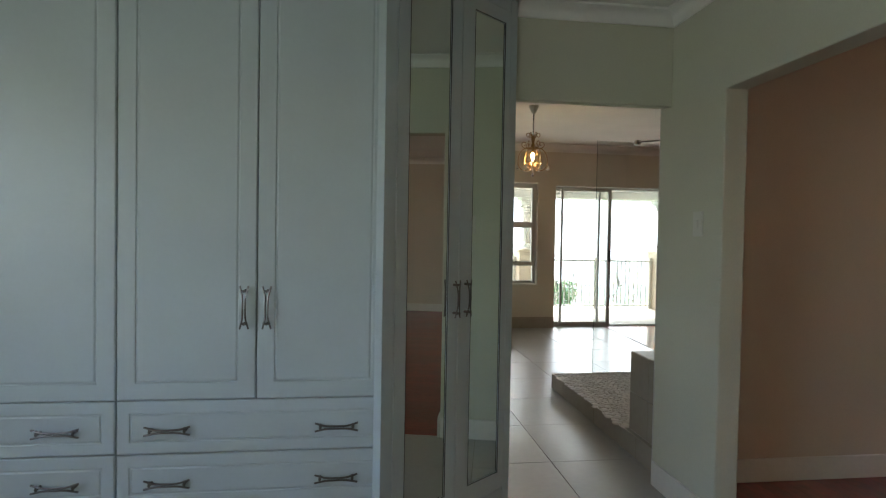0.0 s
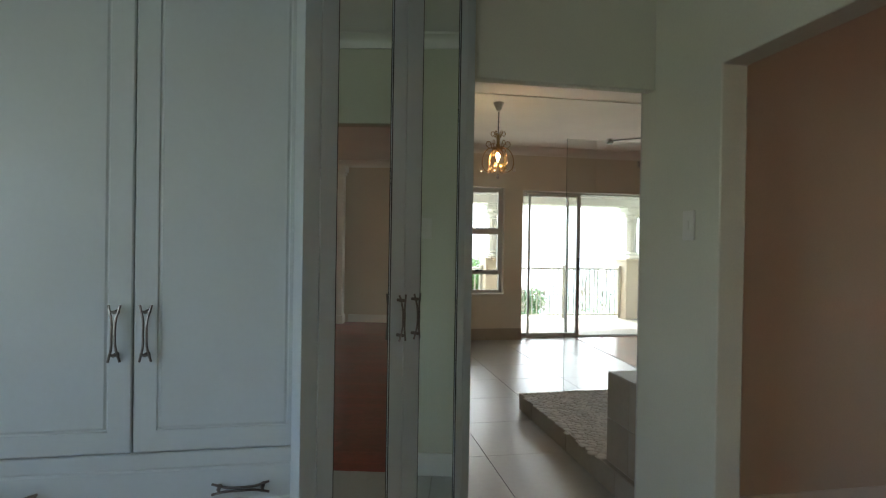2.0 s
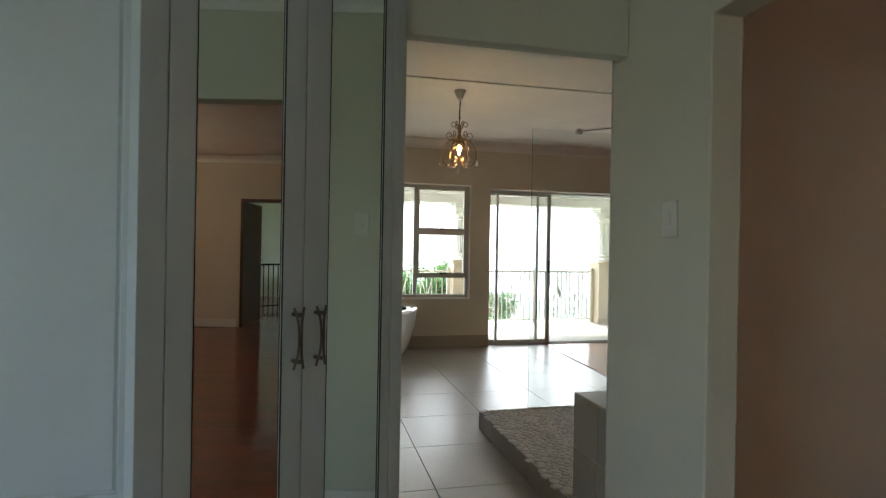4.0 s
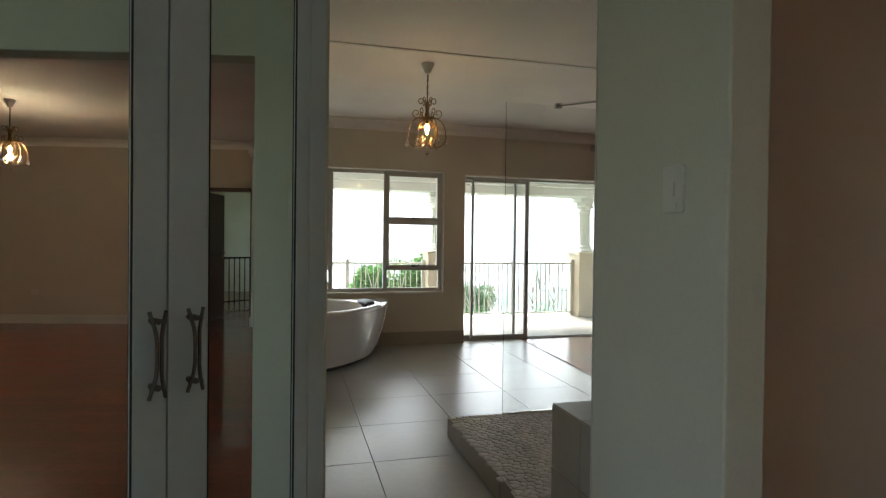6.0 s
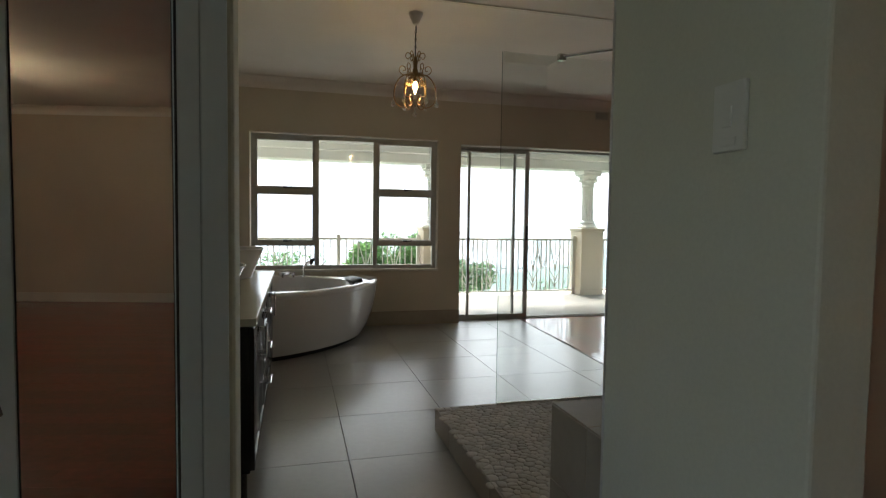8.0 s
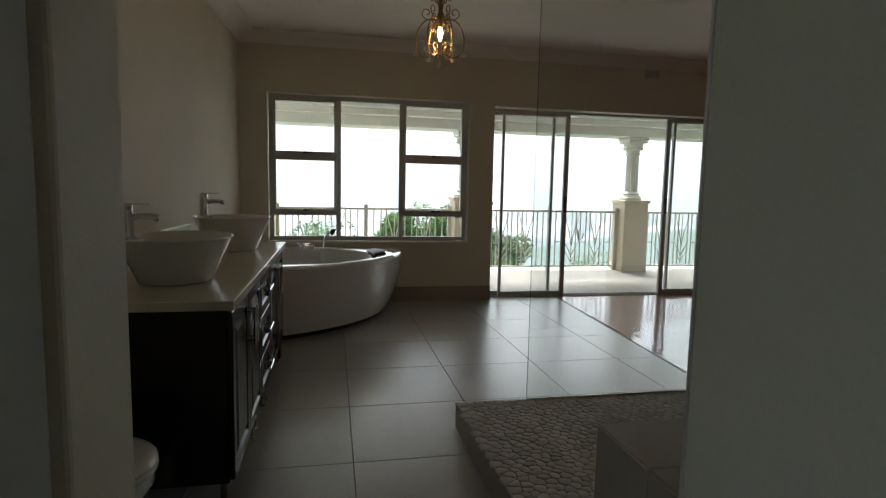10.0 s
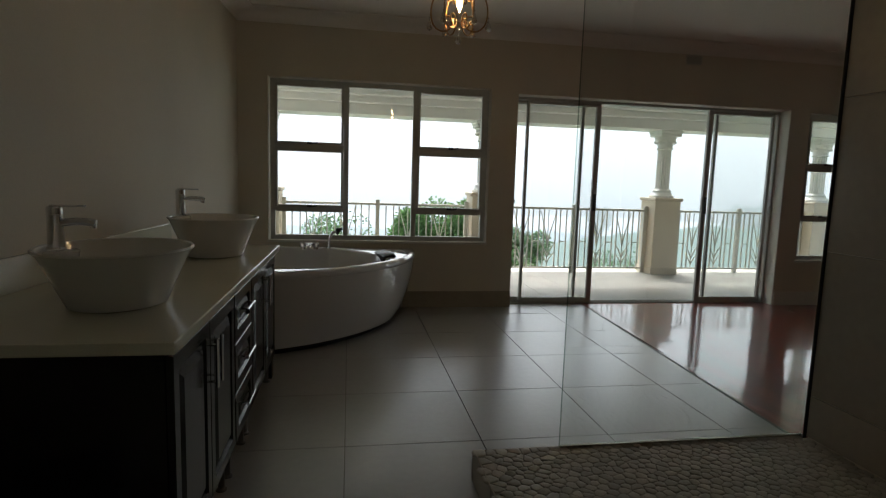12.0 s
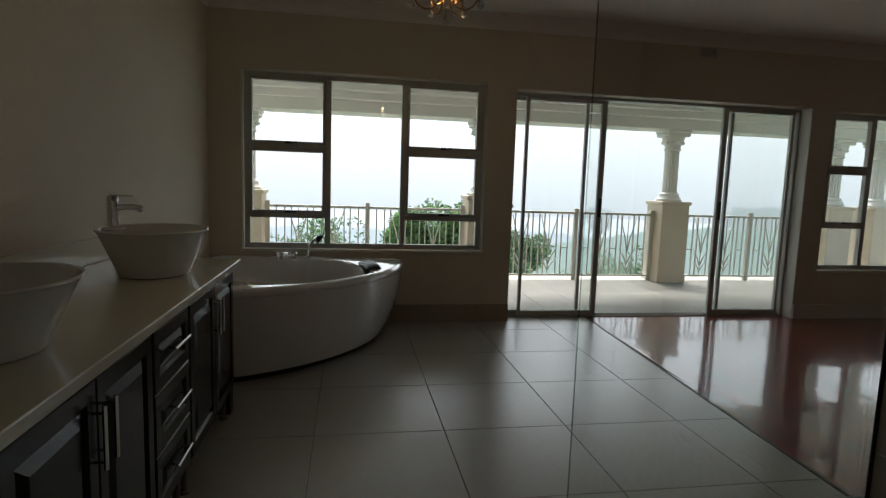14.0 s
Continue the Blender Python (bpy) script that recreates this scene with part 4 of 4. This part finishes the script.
structure("wall_house_west", boxed(-2.9, -0.003, 8.2, 8.47, -0.1, 2.95), FACADE, "outer house wall", "wall")


def column(x):
    c = thing("balcony_column", (x, RY, BF - 0.004), "white fluted column on a cream square plinth", "column", "balcony columns")
    bm = bmesh.new()
    box(bm, -0.205, 0.205, -0.205, 0.205, 0.0, 1.10, 0.008)
    box(bm, -0.218, 0.218, -0.218, 0.218, 0.0, 0.10, 0.006)
    box(bm, -0.228, 0.228, -0.228, 0.228, 1.10, 1.15, 0.012)
    part("plinth", bm, PLINTH, c, "cream plastered plinth")
    bm = bmesh.new()
    lathe(bm, [(0.17, 1.151), (0.18, 1.18), (0.15, 1.21), (0.135, 1.23), (0.14, 1.255), (0.11, 1.285)], 28)
    part("base_moulding", bm, COLUMN_WHITE, c, "", True)
    bm = bmesh.new()
    segs, rings = 64, []
    for z, k in ((1.285, 1.0), (1.6, 0.985), (1.90, 0.95)):
        rings.append([bm.verts.new((r * math.cos(a), r * math.sin(a), z)) for a, r in [(2 * math.pi * j / segs, k * (0.102 if j % 4 in (0, 1) else 0.091)) for j in range(segs)]])
    for a, b in zip(rings, rings[1:]):
        for j in range(segs):
            bm.faces.new((a[j], a[(j + 1) % segs], b[(j + 1) % segs], b[j]))
    part("shaft", bm, COLUMN_WHITE, c)
    bm = bmesh.new()
    lathe(bm, [(0.098, 1.86), (0.118, 1.872), (0.118, 1.885), (0.104, 1.895), (0.108, 1.93), (0.130, 1.965), (0.148, 1.975), (0.142, 1.99), (0.146, 2.015), (0.156, 2.035), (0.158, 2.05), (0.14, 2.06)], 28)
    for j in range(8):
        a = 2 * math.pi * (j + 0.5) / 8
        lathe(bm, [(0.004, 1.945), (0.028, 1.962), (0.030, 1.985), (0.012, 2.005)], 8, (0.132 * math.cos(a), 0.132 * math.sin(a), 0))
    box(bm, -0.165, 0.165, -0.165, 0.165, 2.055, 2.100, 0.010)
    box(bm, -0.178, 0.178, -0.178, 0.178, 2.100, 2.143, 0.012)
    part("capital", bm, COLUMN_WHITE, c, "", True)
    return c


COLS = (0.06, 3.085, 5.86, 8.54)
first = column(COLS[0])
for x in COLS[1:] + (9.32,):
    copy_thing(first, pose(x, RY, BF - 0.004))


def leaf_motif(parent, x):
    bm = bmesh.new()
    tube(bm, [(x, 0, 0.07), (x, 0, 0.92)], 0.0065, 6)
    for s in (-1, 1):
        for z0, out, z1 in ((0.13, 0.105, 0.30), (0.22, 0.125, 0.47), (0.40, 0.12, 0.90)):
            tube(bm, bend([(x, 0, z0), (x + s * out * 0.30, 0, z0 + (z1 - z0) * 0.38), (x + s * out * 0.72, 0, z0 + (z1 - z0) * 0.74), (x + s * out, 0, z1)], 4), 0.011, 6, True, 0.5)
    return part("leaf_motif", bm, RAIL_PAINT, parent, "wrought reed leaf ornament", True)


def railing(x0, x1):
    r = thing("balcony_railing", ((x0 + x1) / 2, RY, BF), "cream painted iron balcony railing with reed motifs", "railing", "balcony railings")
    h = (x1 - x0) / 2
    part("top_rail", boxed(-h, h, -0.025, 0.025, 0.930, 0.962, 0.006), RAIL_PAINT, r)
    part("bottom_rail", boxed(-h, h, -0.015, 0.015, 0.055, 0.08, 0.003), RAIL_PAINT, r)
    for x in (-h + 0.035, 0.0, h - 0.035):
        part("post", boxed(x - 0.028, x + 0.028, -0.028, 0.028, 0.0, 1.01, 0.004), RAIL_PAINT, r)
    bar = mesh_of("baluster", boxed(-0.008, 0.008, -0.008, 0.008, 0.08, 0.931), RAIL_PAINT)
    link = mesh_of("link", boxed(-0.045, 0.045, -0.006, 0.006, 0.45, 0.465), RAIL_PAINT)
    for s in (-1, 1):
        u = h / 1.10
        for mx in (0.36, 0.745):
            leaf_motif(r, s * mx * u)
        for bx in (0.10, 0.19, 0.255, 0.425, 0.495, 0.585, 0.65, 0.82, 0.89, 0.98):
            b = new("baluster", bar)
            b.parent, b.location = r, (s * bx * u, 0, 0)
        for bx in (0.145, 0.54, 0.935):
            b = new("link", link)
            b.parent, b.location = r, (s * bx * u, 0, 0)
    return r


railing(COLS[0] + 0.21, COLS[1] - 0.21)
railing(COLS[1] + 0.21, COLS[2] - 0.21)
railing(COLS[2] + 0.21, COLS[3] - 0.21)
railing(-2.72, COLS[0] - 0.21)

# ---- garden and distance ----
bm = bmesh.new()
bmesh.ops.create_grid(bm, x_segments=60, y_segments=60, size=1.0)
for v in bm.verts:
    v.co.x, v.co.y = v.co.x ** 3 * 2500, v.co.y ** 3 * 2500
    d = max(v.co.y - 12, 0.0)
    v.co.z = -6.0 - d * 0.2 + 0.5 * noise.noise(v.co * 0.05)
structure("ground", bm, GRASS, "green hillside falling away below the house", "ground", True)


def leafy_tree(place, height, radius, seed, leaves=2600, label="broad leafy green tree below the balcony", mat=LEAF, size=0.10):
    rnd = random.Random(seed)
    t = thing("tree", place, label, "tree", "garden trees")
    bm = bmesh.new()
    trunk = bend([(0, 0, 0), (0.1, 0.05, height * 0.3), (-0.05, 0.1, height * 0.62)], 5)
    tube(bm, trunk, 0.16, 9, True, 0.6)
    tips = []
    for k in range(9):
        a, z = 2 * math.pi * k / 9 + rnd.random(), height * (0.35 + 0.3 * rnd.random())
        tip = Vector((radius * 0.75 * math.cos(a), radius * 0.75 * math.sin(a), height * (0.6 + 0.3 * rnd.random())))
        tube(bm, bend([(0, 0, z), tip * 0.5 + Vector((0, 0, z * 0.45)), tip], 4), 0.06, 6, True, 0.25)
        tips.append(tip)
    part("trunk", bm, BARK, t, "", True)
    clumps = [(tip + Vector((rnd.gauss(0, 0.25), rnd.gauss(0, 0.25), rnd.gauss(0, 0.25))) * radius * 0.5, radius * (0.22 + 0.2 * rnd.random())) for tip in tips for _ in range(3)]
    clumps += [(Vector((rnd.gauss(0, 0.3) * radius, rnd.gauss(0, 0.3) * radius, height * (0.75 + 0.14 * rnd.random()))), radius * 0.36) for _ in range(9)]
    vs, fs = [], []
    for _ in range(leaves):
        c, r = rnd.choice(clumps)
        d = Vector((rnd.gauss(0, 1), rnd.gauss(0, 1), rnd.gauss(0, 1))).normalized() * r * (0.75 + 0.35 * rnd.random())
        p = c + d
        u = Vector((rnd.gauss(0, 1), rnd.gauss(0, 1), rnd.gauss(0, 0.6))).normalized()
        w = u.orthogonal().normalized() * size * 0.32
        u = u * size * (0.7 + 0.6 * rnd.random())
        n = len(vs)
        fold = w.cross(u).normalized() * size * 0.08
        vs += [p, p + u * 0.5 + w + fold, p + u, p + u * 0.5 - w + fold]
        fs += [(n, n + 1, n + 2), (n, n + 2, n + 3)]
    me = bpy.data.meshes.new("crown")
    me.from_pydata([tuple(v) for v in vs], [], fs)
    me.materials.append(mat)
    o = new("crown", me)
    o.parent = t
    tagged(o, "dense crown of small leaves", kind="stuff")
    return t


big_tree = leafy_tree((3.62, 17.0, -7.3), 8.7, 1.5, 3, 26000, size=0.115)
big_tree.rotation_euler.z = math.pi
leafy_tree((5.35, 17.2, -7.4), 8.0, 1.05, 5, 15000, size=0.11)
leafy_tree((0.4, 19.5, -7.8), 8.3, 1.7, 8, 9000)
leafy_tree((8.5, 24.0, -8.4), 6.4, 1.8, 9, 8000)
leafy_tree((13.5, 26.0, -8.7), 7.0, 2.0, 11, 8000)


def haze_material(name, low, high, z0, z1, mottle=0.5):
    """A glow with painted haze, paling from a far slope's foot to its crest."""
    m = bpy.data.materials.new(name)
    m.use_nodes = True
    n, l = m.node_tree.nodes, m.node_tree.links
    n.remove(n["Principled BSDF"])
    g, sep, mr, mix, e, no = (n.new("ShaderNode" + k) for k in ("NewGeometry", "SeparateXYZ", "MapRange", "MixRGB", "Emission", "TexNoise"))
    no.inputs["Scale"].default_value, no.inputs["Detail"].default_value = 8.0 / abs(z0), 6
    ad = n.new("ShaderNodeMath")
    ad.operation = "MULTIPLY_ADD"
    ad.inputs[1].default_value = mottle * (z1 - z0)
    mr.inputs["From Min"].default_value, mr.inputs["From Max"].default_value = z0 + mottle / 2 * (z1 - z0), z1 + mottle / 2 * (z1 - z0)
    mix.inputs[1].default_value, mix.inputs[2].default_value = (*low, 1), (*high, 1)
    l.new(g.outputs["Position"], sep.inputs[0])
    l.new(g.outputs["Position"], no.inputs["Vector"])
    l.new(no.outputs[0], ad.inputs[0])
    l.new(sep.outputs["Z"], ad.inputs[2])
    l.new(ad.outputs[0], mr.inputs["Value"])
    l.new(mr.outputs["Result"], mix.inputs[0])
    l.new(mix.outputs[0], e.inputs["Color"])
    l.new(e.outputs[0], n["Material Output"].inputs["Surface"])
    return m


def ridge(name, y, top, rough, seed, low, high, label, lean=0.0, span=None, mottle=0.5):
    """A far hill line that glows; its paleness with distance is painted haze."""
    vs, fs = [], []
    n = 420
    for k in range(n + 1):
        a = radians(-75 + 150 * k / n)
        x, yy = 3 + y * math.sin(a), y * math.cos(a)
        z = (top + lean * min(max(a, -0.2), 0.85)) * y + rough * y * (noise.noise(Vector((a * 5, seed, 0))) + 0.35 * noise.noise(Vector((a * 24, seed, 3))) + 0.3 * abs(noise.noise(Vector((a * 90, seed, 7)))) + 0.2 * abs(noise.noise(Vector((a * 230, seed, 9)))))
        vs += [(x, yy, -0.22 * y - 20), (x, yy, z)]
        if k:
            i = 2 * k
            fs.append((i - 2, i, i + 1, i - 1))
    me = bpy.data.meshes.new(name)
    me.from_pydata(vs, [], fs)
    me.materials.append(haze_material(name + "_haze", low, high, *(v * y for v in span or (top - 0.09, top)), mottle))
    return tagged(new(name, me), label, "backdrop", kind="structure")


# Emissive backdrops: the low and high colours carry the painted haze.
ridge("backdrop_near", 62, -0.108, 0.016, 1, (0.115, 0.165, 0.115), (0.175, 0.225, 0.215), "glowing green wooded slope with painted haze", 0.118)
ridge("backdrop_middle", 150, -0.074, 0.012, 2, (0.19, 0.235, 0.24), (0.25, 0.29, 0.32), "glowing blue-green hills with painted haze")
ridge("backdrop_far", 420, -0.048, 0.006, 4, (0.26, 0.30, 0.335), (0.38, 0.42, 0.455), "glowing pale hills with painted haze")
ridge("backdrop_sky_haze", 900, 0.9, 0.0, 6, (0.26, 0.285, 0.302), (0.56, 0.585, 0.605), "glowing white overcast sky with painted haze", span=(-0.06, 0.30), mottle=0.04)
# Haze on the far trees is painted: their leaves glow pale blue.
HAZE_GLOW = glow_material("painted_haze_leaves", (0.70, 0.80, 0.83), 0.29)
leafy_tree((53.0, 68.0, -7.6), 7.0, 2.6, 21, 1500, "far tree with haze painted as glow in its leaves", HAZE_GLOW, 0.7)
leafy_tree((57.0, 70.0, -7.2), 6.4, 2.8, 22, 1500, "far tree with haze painted as glow in its leaves", HAZE_GLOW, 0.7)
leafy_tree((41.5, 70.0, -8.2), 7.6, 1.4, 23, 900, "far slender tree with haze painted as glow in its leaves", HAZE_GLOW, 0.6)
leafy_tree((33.5, 72.0, -9.3), 8.4, 1.3, 24, 900, "far slender tree with haze painted as glow in its leaves", HAZE_GLOW, 0.6)

# ---- floors of many pieces, shower tiles and pebbles ----
GX, GY, TS, TY = 1.174, 5.335, 0.650, 0.645
tile_meshes = {}


def tile_piece(parent, x0, x1, y0, y1, mat=TILE, t=0.008, z=0.0, name="tile"):
    key = (round(x1 - x0, 3), round(y1 - y0, 3), mat.name)
    if key not in tile_meshes:
        w, h = (x1 - x0) / 2, (y1 - y0) / 2
        e = 0.0018
        bm = bmesh.new()
        lo = [bm.verts.new(p) for p in ((-w, -h, -t), (w, -h, -t), (w, h, -t), (-w, h, -t))]
        mid = [bm.verts.new(p) for p in ((-w, -h, -e), (w, -h, -e), (w, h, -e), (-w, h, -e))]
        hi = [bm.verts.new(p) for p in ((-w + e, -h + e, 0), (w - e, -h + e, 0), (w - e, h - e, 0), (-w + e, h - e, 0))]
        for a, b in ((lo, mid), (mid, hi)):
            for k in range(4):
                bm.faces.new((a[k], a[(k + 1) % 4], b[(k + 1) % 4], b[k]))
        bm.faces.new(hi)
        tile_meshes[key] = mesh_of(name, bm, mat)
    o = new(name, tile_meshes[key])
    o.parent = parent
    o.location = ((x0 + x1) / 2, (y0 + y1) / 2, z)
    return o


def strip_x(y):
    """Where tiles and timber meet: the joint runs a little askew to the tiles."""
    return 3.62 - (8.25 - y) * 0.066


def cut_tile(parent, x0, y0, y1, t=0.008, e=0.0018):
    """A tile cut along the joint to the timber floor."""
    bm = bmesh.new()
    xa, xb = strip_x(y0) - 0.009, strip_x(y1) - 0.009
    rings = [[bm.verts.new(p) for p in ((x0 + i, y0 + i, z), (xa - i, y0 + i, z), (xb - i, y1 - i, z), (x0 + i, y1 - i, z))] for i, z in ((0, -t), (0, -e), (e, 0))]
    for a, b in zip(rings, rings[1:]):
        for k in range(4):
            bm.faces.new((a[k], a[(k + 1) % 4], b[(k + 1) % 4], b[k]))
    bm.faces.new(rings[-1])
    return part("tile", bm, TILE, parent)


floor_ob = bpy.data.objects["floor"]
for i in range(-7, 4):
    for j in range(-12, 5):
        x0, x1 = GX + i * TS, GX + (i + 1) * TS
        y0, y1 = GY + j * TY, GY + (j + 1) * TY
        x0, y0, y1 = max(x0, -2.69), max(y0, -2.19), min(y1, 8.36)
        if y1 - y0 < 0.03 or (x0 > 1.65 and y1 < 3.08) or (y0 > 3.0 and x1 < -0.1):
            continue
        if x1 > 1.66 and y0 < 3.08:
            if y1 < 3.2:
                x1 = 1.66
            elif x0 > 1.5:
                y0 = 3.085
        if x1 > strip_x(y0):
            if y1 > 4.8 and strip_x(y0) - x0 > 0.03:
                cut_tile(floor_ob, x0 + 0.0014, y0 + 0.0014, y1 - 0.0014)
            continue
        tile_piece(floor_ob, x0 + 0.0014, x1 - 0.0014, y0 + 0.0014, y1 - 0.0014)

# bedroom boards, one joined sheet
vs, fs = [], []
rnd = random.Random(12)
BW = 0.088
for i in range(int((7.98 - 1.60) / BW) + 1):
    x = 1.60 + i * BW
    y = -4.25 - rnd.random()
    while y < 8.34:
        ln = 0.7 + 0.8 * rnd.random()
        a, b = max(y, -4.25), min(y + ln, 8.36)
        if x + BW / 2 < 3.33:
            b = min(b, 3.04)
        xb = min(x + BW, 7.97)
        if a > 3.04 and strip_x(b) + 0.009 > xb:
            b = 8.25 - (3.62 - xb + 0.009) / 0.066
        xa, xc = (max(x, strip_x(v) + 0.009 if a > 3.04 else 1.665) for v in (a, b))
        if b - a > 0.02 and xb - xa > 0.002:
            n, g, dz = len(vs), 0.0004, rnd.uniform(-0.0001, 0.0001)
            vs += [(xa, a, -0.02), (xb, a, -0.02), (xb, b, -0.02), (xc, b, -0.02),
                   (xa + g, a + g, dz), (xb - g, a + g, dz), (xb - g, b - g, dz), (xc + g, b - g, dz)]
            fs += [(n + 4, n + 5, n + 6, n + 7), (n, n + 1, n + 5, n + 4), (n + 1, n + 2, n + 6, n + 5), (n + 2, n + 3, n + 7, n + 6), (n + 3, n, n + 4, n + 7)]
        y += ln
me = bpy.data.meshes.new("floor_bedroom")
me.from_pydata(vs, [], fs)
me.materials.append(WOOD_FLOOR)
fb = tagged(new("floor_bedroom", me), "glossy dark red timber strip floor", "floor", kind="structure")
structure("floor_bed", boxed(1.665, 7.975, -4.3, 8.40, -0.12, -0.021), DARK_GAP, "screed under the timber floor", "floor")
strip = structure("trim_floor_strip", boxed(-0.0085, 0.0085, -3.30, 0.10, -0.006, 0.0015, 0.0006), STRIP_BROWN, "dark strip between tiles and timber", "trim")
strip.matrix_world = pose(strip_x(8.25), 8.25, 0, 0, 0, -math.degrees(math.atan(0.066)))


def upright_tiles(parent, axis, face, u0, u1, z0, z1, us, zs, out):
    """Tiles on an upright face: axis 'x' faces along x, 'y' along y; out is the side they look to."""
    ulines = [u0] + [u for u in us if u0 + 0.02 < u < u1 - 0.02] + [u1]
    zlines = [z0] + [z for z in zs if z0 + 0.02 < z < z1 - 0.02] + [z1]
    for a, b in zip(ulines, ulines[1:]):
        for c, d in zip(zlines, zlines[1:]):
            o = tile_piece(parent, a + 0.0015, b - 0.0015, c + 0.0015, d - 0.0015, WALL_TILE, 0.007)
            u, z = (a + b) / 2, (c + d) / 2
            if axis == "x":
                o.matrix_local = pose(face, u, z, 90, 0, 90 if out > 0 else -90)
            else:
                o.matrix_local = pose(u, face, z, 90, 0, 0 if out < 0 else 180)


sb = bpy.data.objects["shower_base"]
zl = [0.33 + 0.65 * k for k in range(4)]
upright_tiles(bpy.data.objects["wall_shower_side"], "x", 3.230, 3.09, 4.945, 0.14, 2.69, [3.65 + 0.645 * k for k in range(3)], zl, -1)
upright_tiles(bpy.data.objects["wall_shower_side"], "y", 4.953, 3.242, 3.31, 0.0, 2.69, [], zl, 1)
upright_tiles(bpy.data.objects["wall_shower_back"], "y", 3.089, 1.649, 3.228, 0.0, 2.69, [2.22, 2.87], zl, 1)
upright_tiles(sb, "x", SX0 + 0.004, 3.09, SY1, 0.0, SZ + 0.006, [3.40 + 0.645 * k for k in range(4)], [], -1)
upright_tiles(sb, "y", SY1 - 0.004, SX0, SX1, 0.0, SZ + 0.006, [2.37, 3.02], [], 1)

seat = thing("shower_bench", (0, 0, 0), "beige tiled bench across the back of the shower", "bench")
part("core", boxed(1.740, SX1 - 0.01, 3.092, 3.555, SZ, 0.617), TILE_GROUT, seat)
upright_tiles(seat, "x", 1.734, 3.092, 3.561, SZ + 0.004, 0.622, [3.33], [0.37], -1)
upright_tiles(seat, "y", 3.562, 1.736, SX1 - 0.01, SZ + 0.004, 0.622, [2.034, 2.332, 2.63, 2.928], [0.37], 1)
for k in range(5):
    a, b = 1.736 + 0.298 * k, 1.736 + 0.298 * (k + 1)
    for c, d in ((3.092, 3.33), (3.33, 3.561)):
        tile_piece(seat, a + 0.0015, b - 0.0015, c + 0.0015, d - 0.0015, WALL_TILE, 0.010, 0.625)


rnd = random.Random(7)
spots = []
step = 0.046
row = 0
y = SY1 - 0.030
while y > 3.12:
    x = SX0 + 0.030 + (step / 2 if row % 2 else 0)
    while x < SX1 - 0.01:
        if not (x > 1.72 and y < 3.575):
            spots.append((x + rnd.gauss(0, 0.0085), y + rnd.gauss(0, 0.0075)))
        x += step
    y -= step * 0.74
    row += 1
cells = {}
for p in spots:
    cells.setdefault((int(p[0] / 0.1), int(p[1] / 0.1)), []).append(p)


def pebble_outline(p):
    """The ground nearer to this stone than to its neighbours, with blunted corners."""
    poly = [Vector(q) for q in ((-0.033, -0.028), (0.033, -0.028), (0.033, 0.028), (-0.033, 0.028))]
    i, j = int(p[0] / 0.1), int(p[1] / 0.1)
    for q in [q for a in (-1, 0, 1) for b in (-1, 0, 1) for q in cells.get((i + a, j + b), ())]:
        d = Vector((q[0] - p[0], q[1] - p[1]))
        if d.length < 1e-6 or d.length > 0.1:
            continue
        half, cut = d.length_squared / 2, []
        for a, b in zip(poly, poly[1:] + poly[:1]):
            da, db = a.dot(d) - half, b.dot(d) - half
            if da <= 0:
                cut.append(a)
            if da * db < 0:
                cut.append(a.lerp(b, da / (da - db)))
        poly = cut
    mid = sum(poly, Vector((0, 0))) / len(poly)
    out = []
    for a, b in zip(poly, poly[1:] + poly[:1]):
        out += [a.lerp(b, 0.24), a.lerp(b, 0.76)]
    return mid, out


def pebble_rings(p, origin):
    mid, out = pebble_outline(p)
    h = rnd.uniform(0.0024, 0.0046)
    tx, ty = rnd.uniform(-0.05, 0.05), rnd.uniform(-0.05, 0.05)
    vs = []
    for k, z in ((0.99, -0.002), (0.93, h * 0.55), (0.74, h)):
        for o in out:
            d = (o - mid) * k
            vs.append((origin[0] + mid.x + d.x, origin[1] + mid.y + d.y, origin[2] + z + (tx * d.x + ty * d.y if z > 0 else 0)))
    n = len(out)
    fs = [(r * n + i, r * n + (i + 1) % n, (r + 1) * n + (i + 1) % n, (r + 1) * n + i) for r in (0, 1) for i in range(n)]
    return vs, fs + [tuple(range(2 * n, 3 * n))]


near = [p for p in spots if p[0] < 2.45 and p[1] > 4.13][:300]
chosen = set(near)
vs, fs = [], []
for p in spots:
    single = p in chosen
    a, b = pebble_rings(p, (0, 0, 0) if single else (p[0], p[1], SZ + 0.001))
    if not single:
        fs += [tuple(len(vs) + i for i in f) for f in b]
        vs += a
        continue
    me = bpy.data.meshes.new("pebble")
    me.from_pydata(a, [], b)
    me.materials.append(PEBBLE)
    for q in me.polygons:
        q.use_smooth = True
    o = new("pebble", me)
    o.parent, o.location = sb, (p[0], p[1], SZ + 0.001)
me = bpy.data.meshes.new("pebble_bed")
me.from_pydata(vs, [], fs)
me.materials.append(PEBBLE)
for q in me.polygons:
    q.use_smooth = True
o = new("pebble_bed", me)
o.parent = sb
tagged(o, "close-set flat river pebbles", kind="stuff")

# balcony tiles
slab = bpy.data.objects["balcony_slab"]
for i in range(-2, 20):
    for j in range(5):
        x0, y0 = 0.27 + i * 0.45, 8.48 + j * 0.45
        tile_piece(slab, x0 + 0.0008, x0 + 0.4492, y0 + 0.0008, y0 + 0.4492, BALCONY_TILE, 0.004, BF)
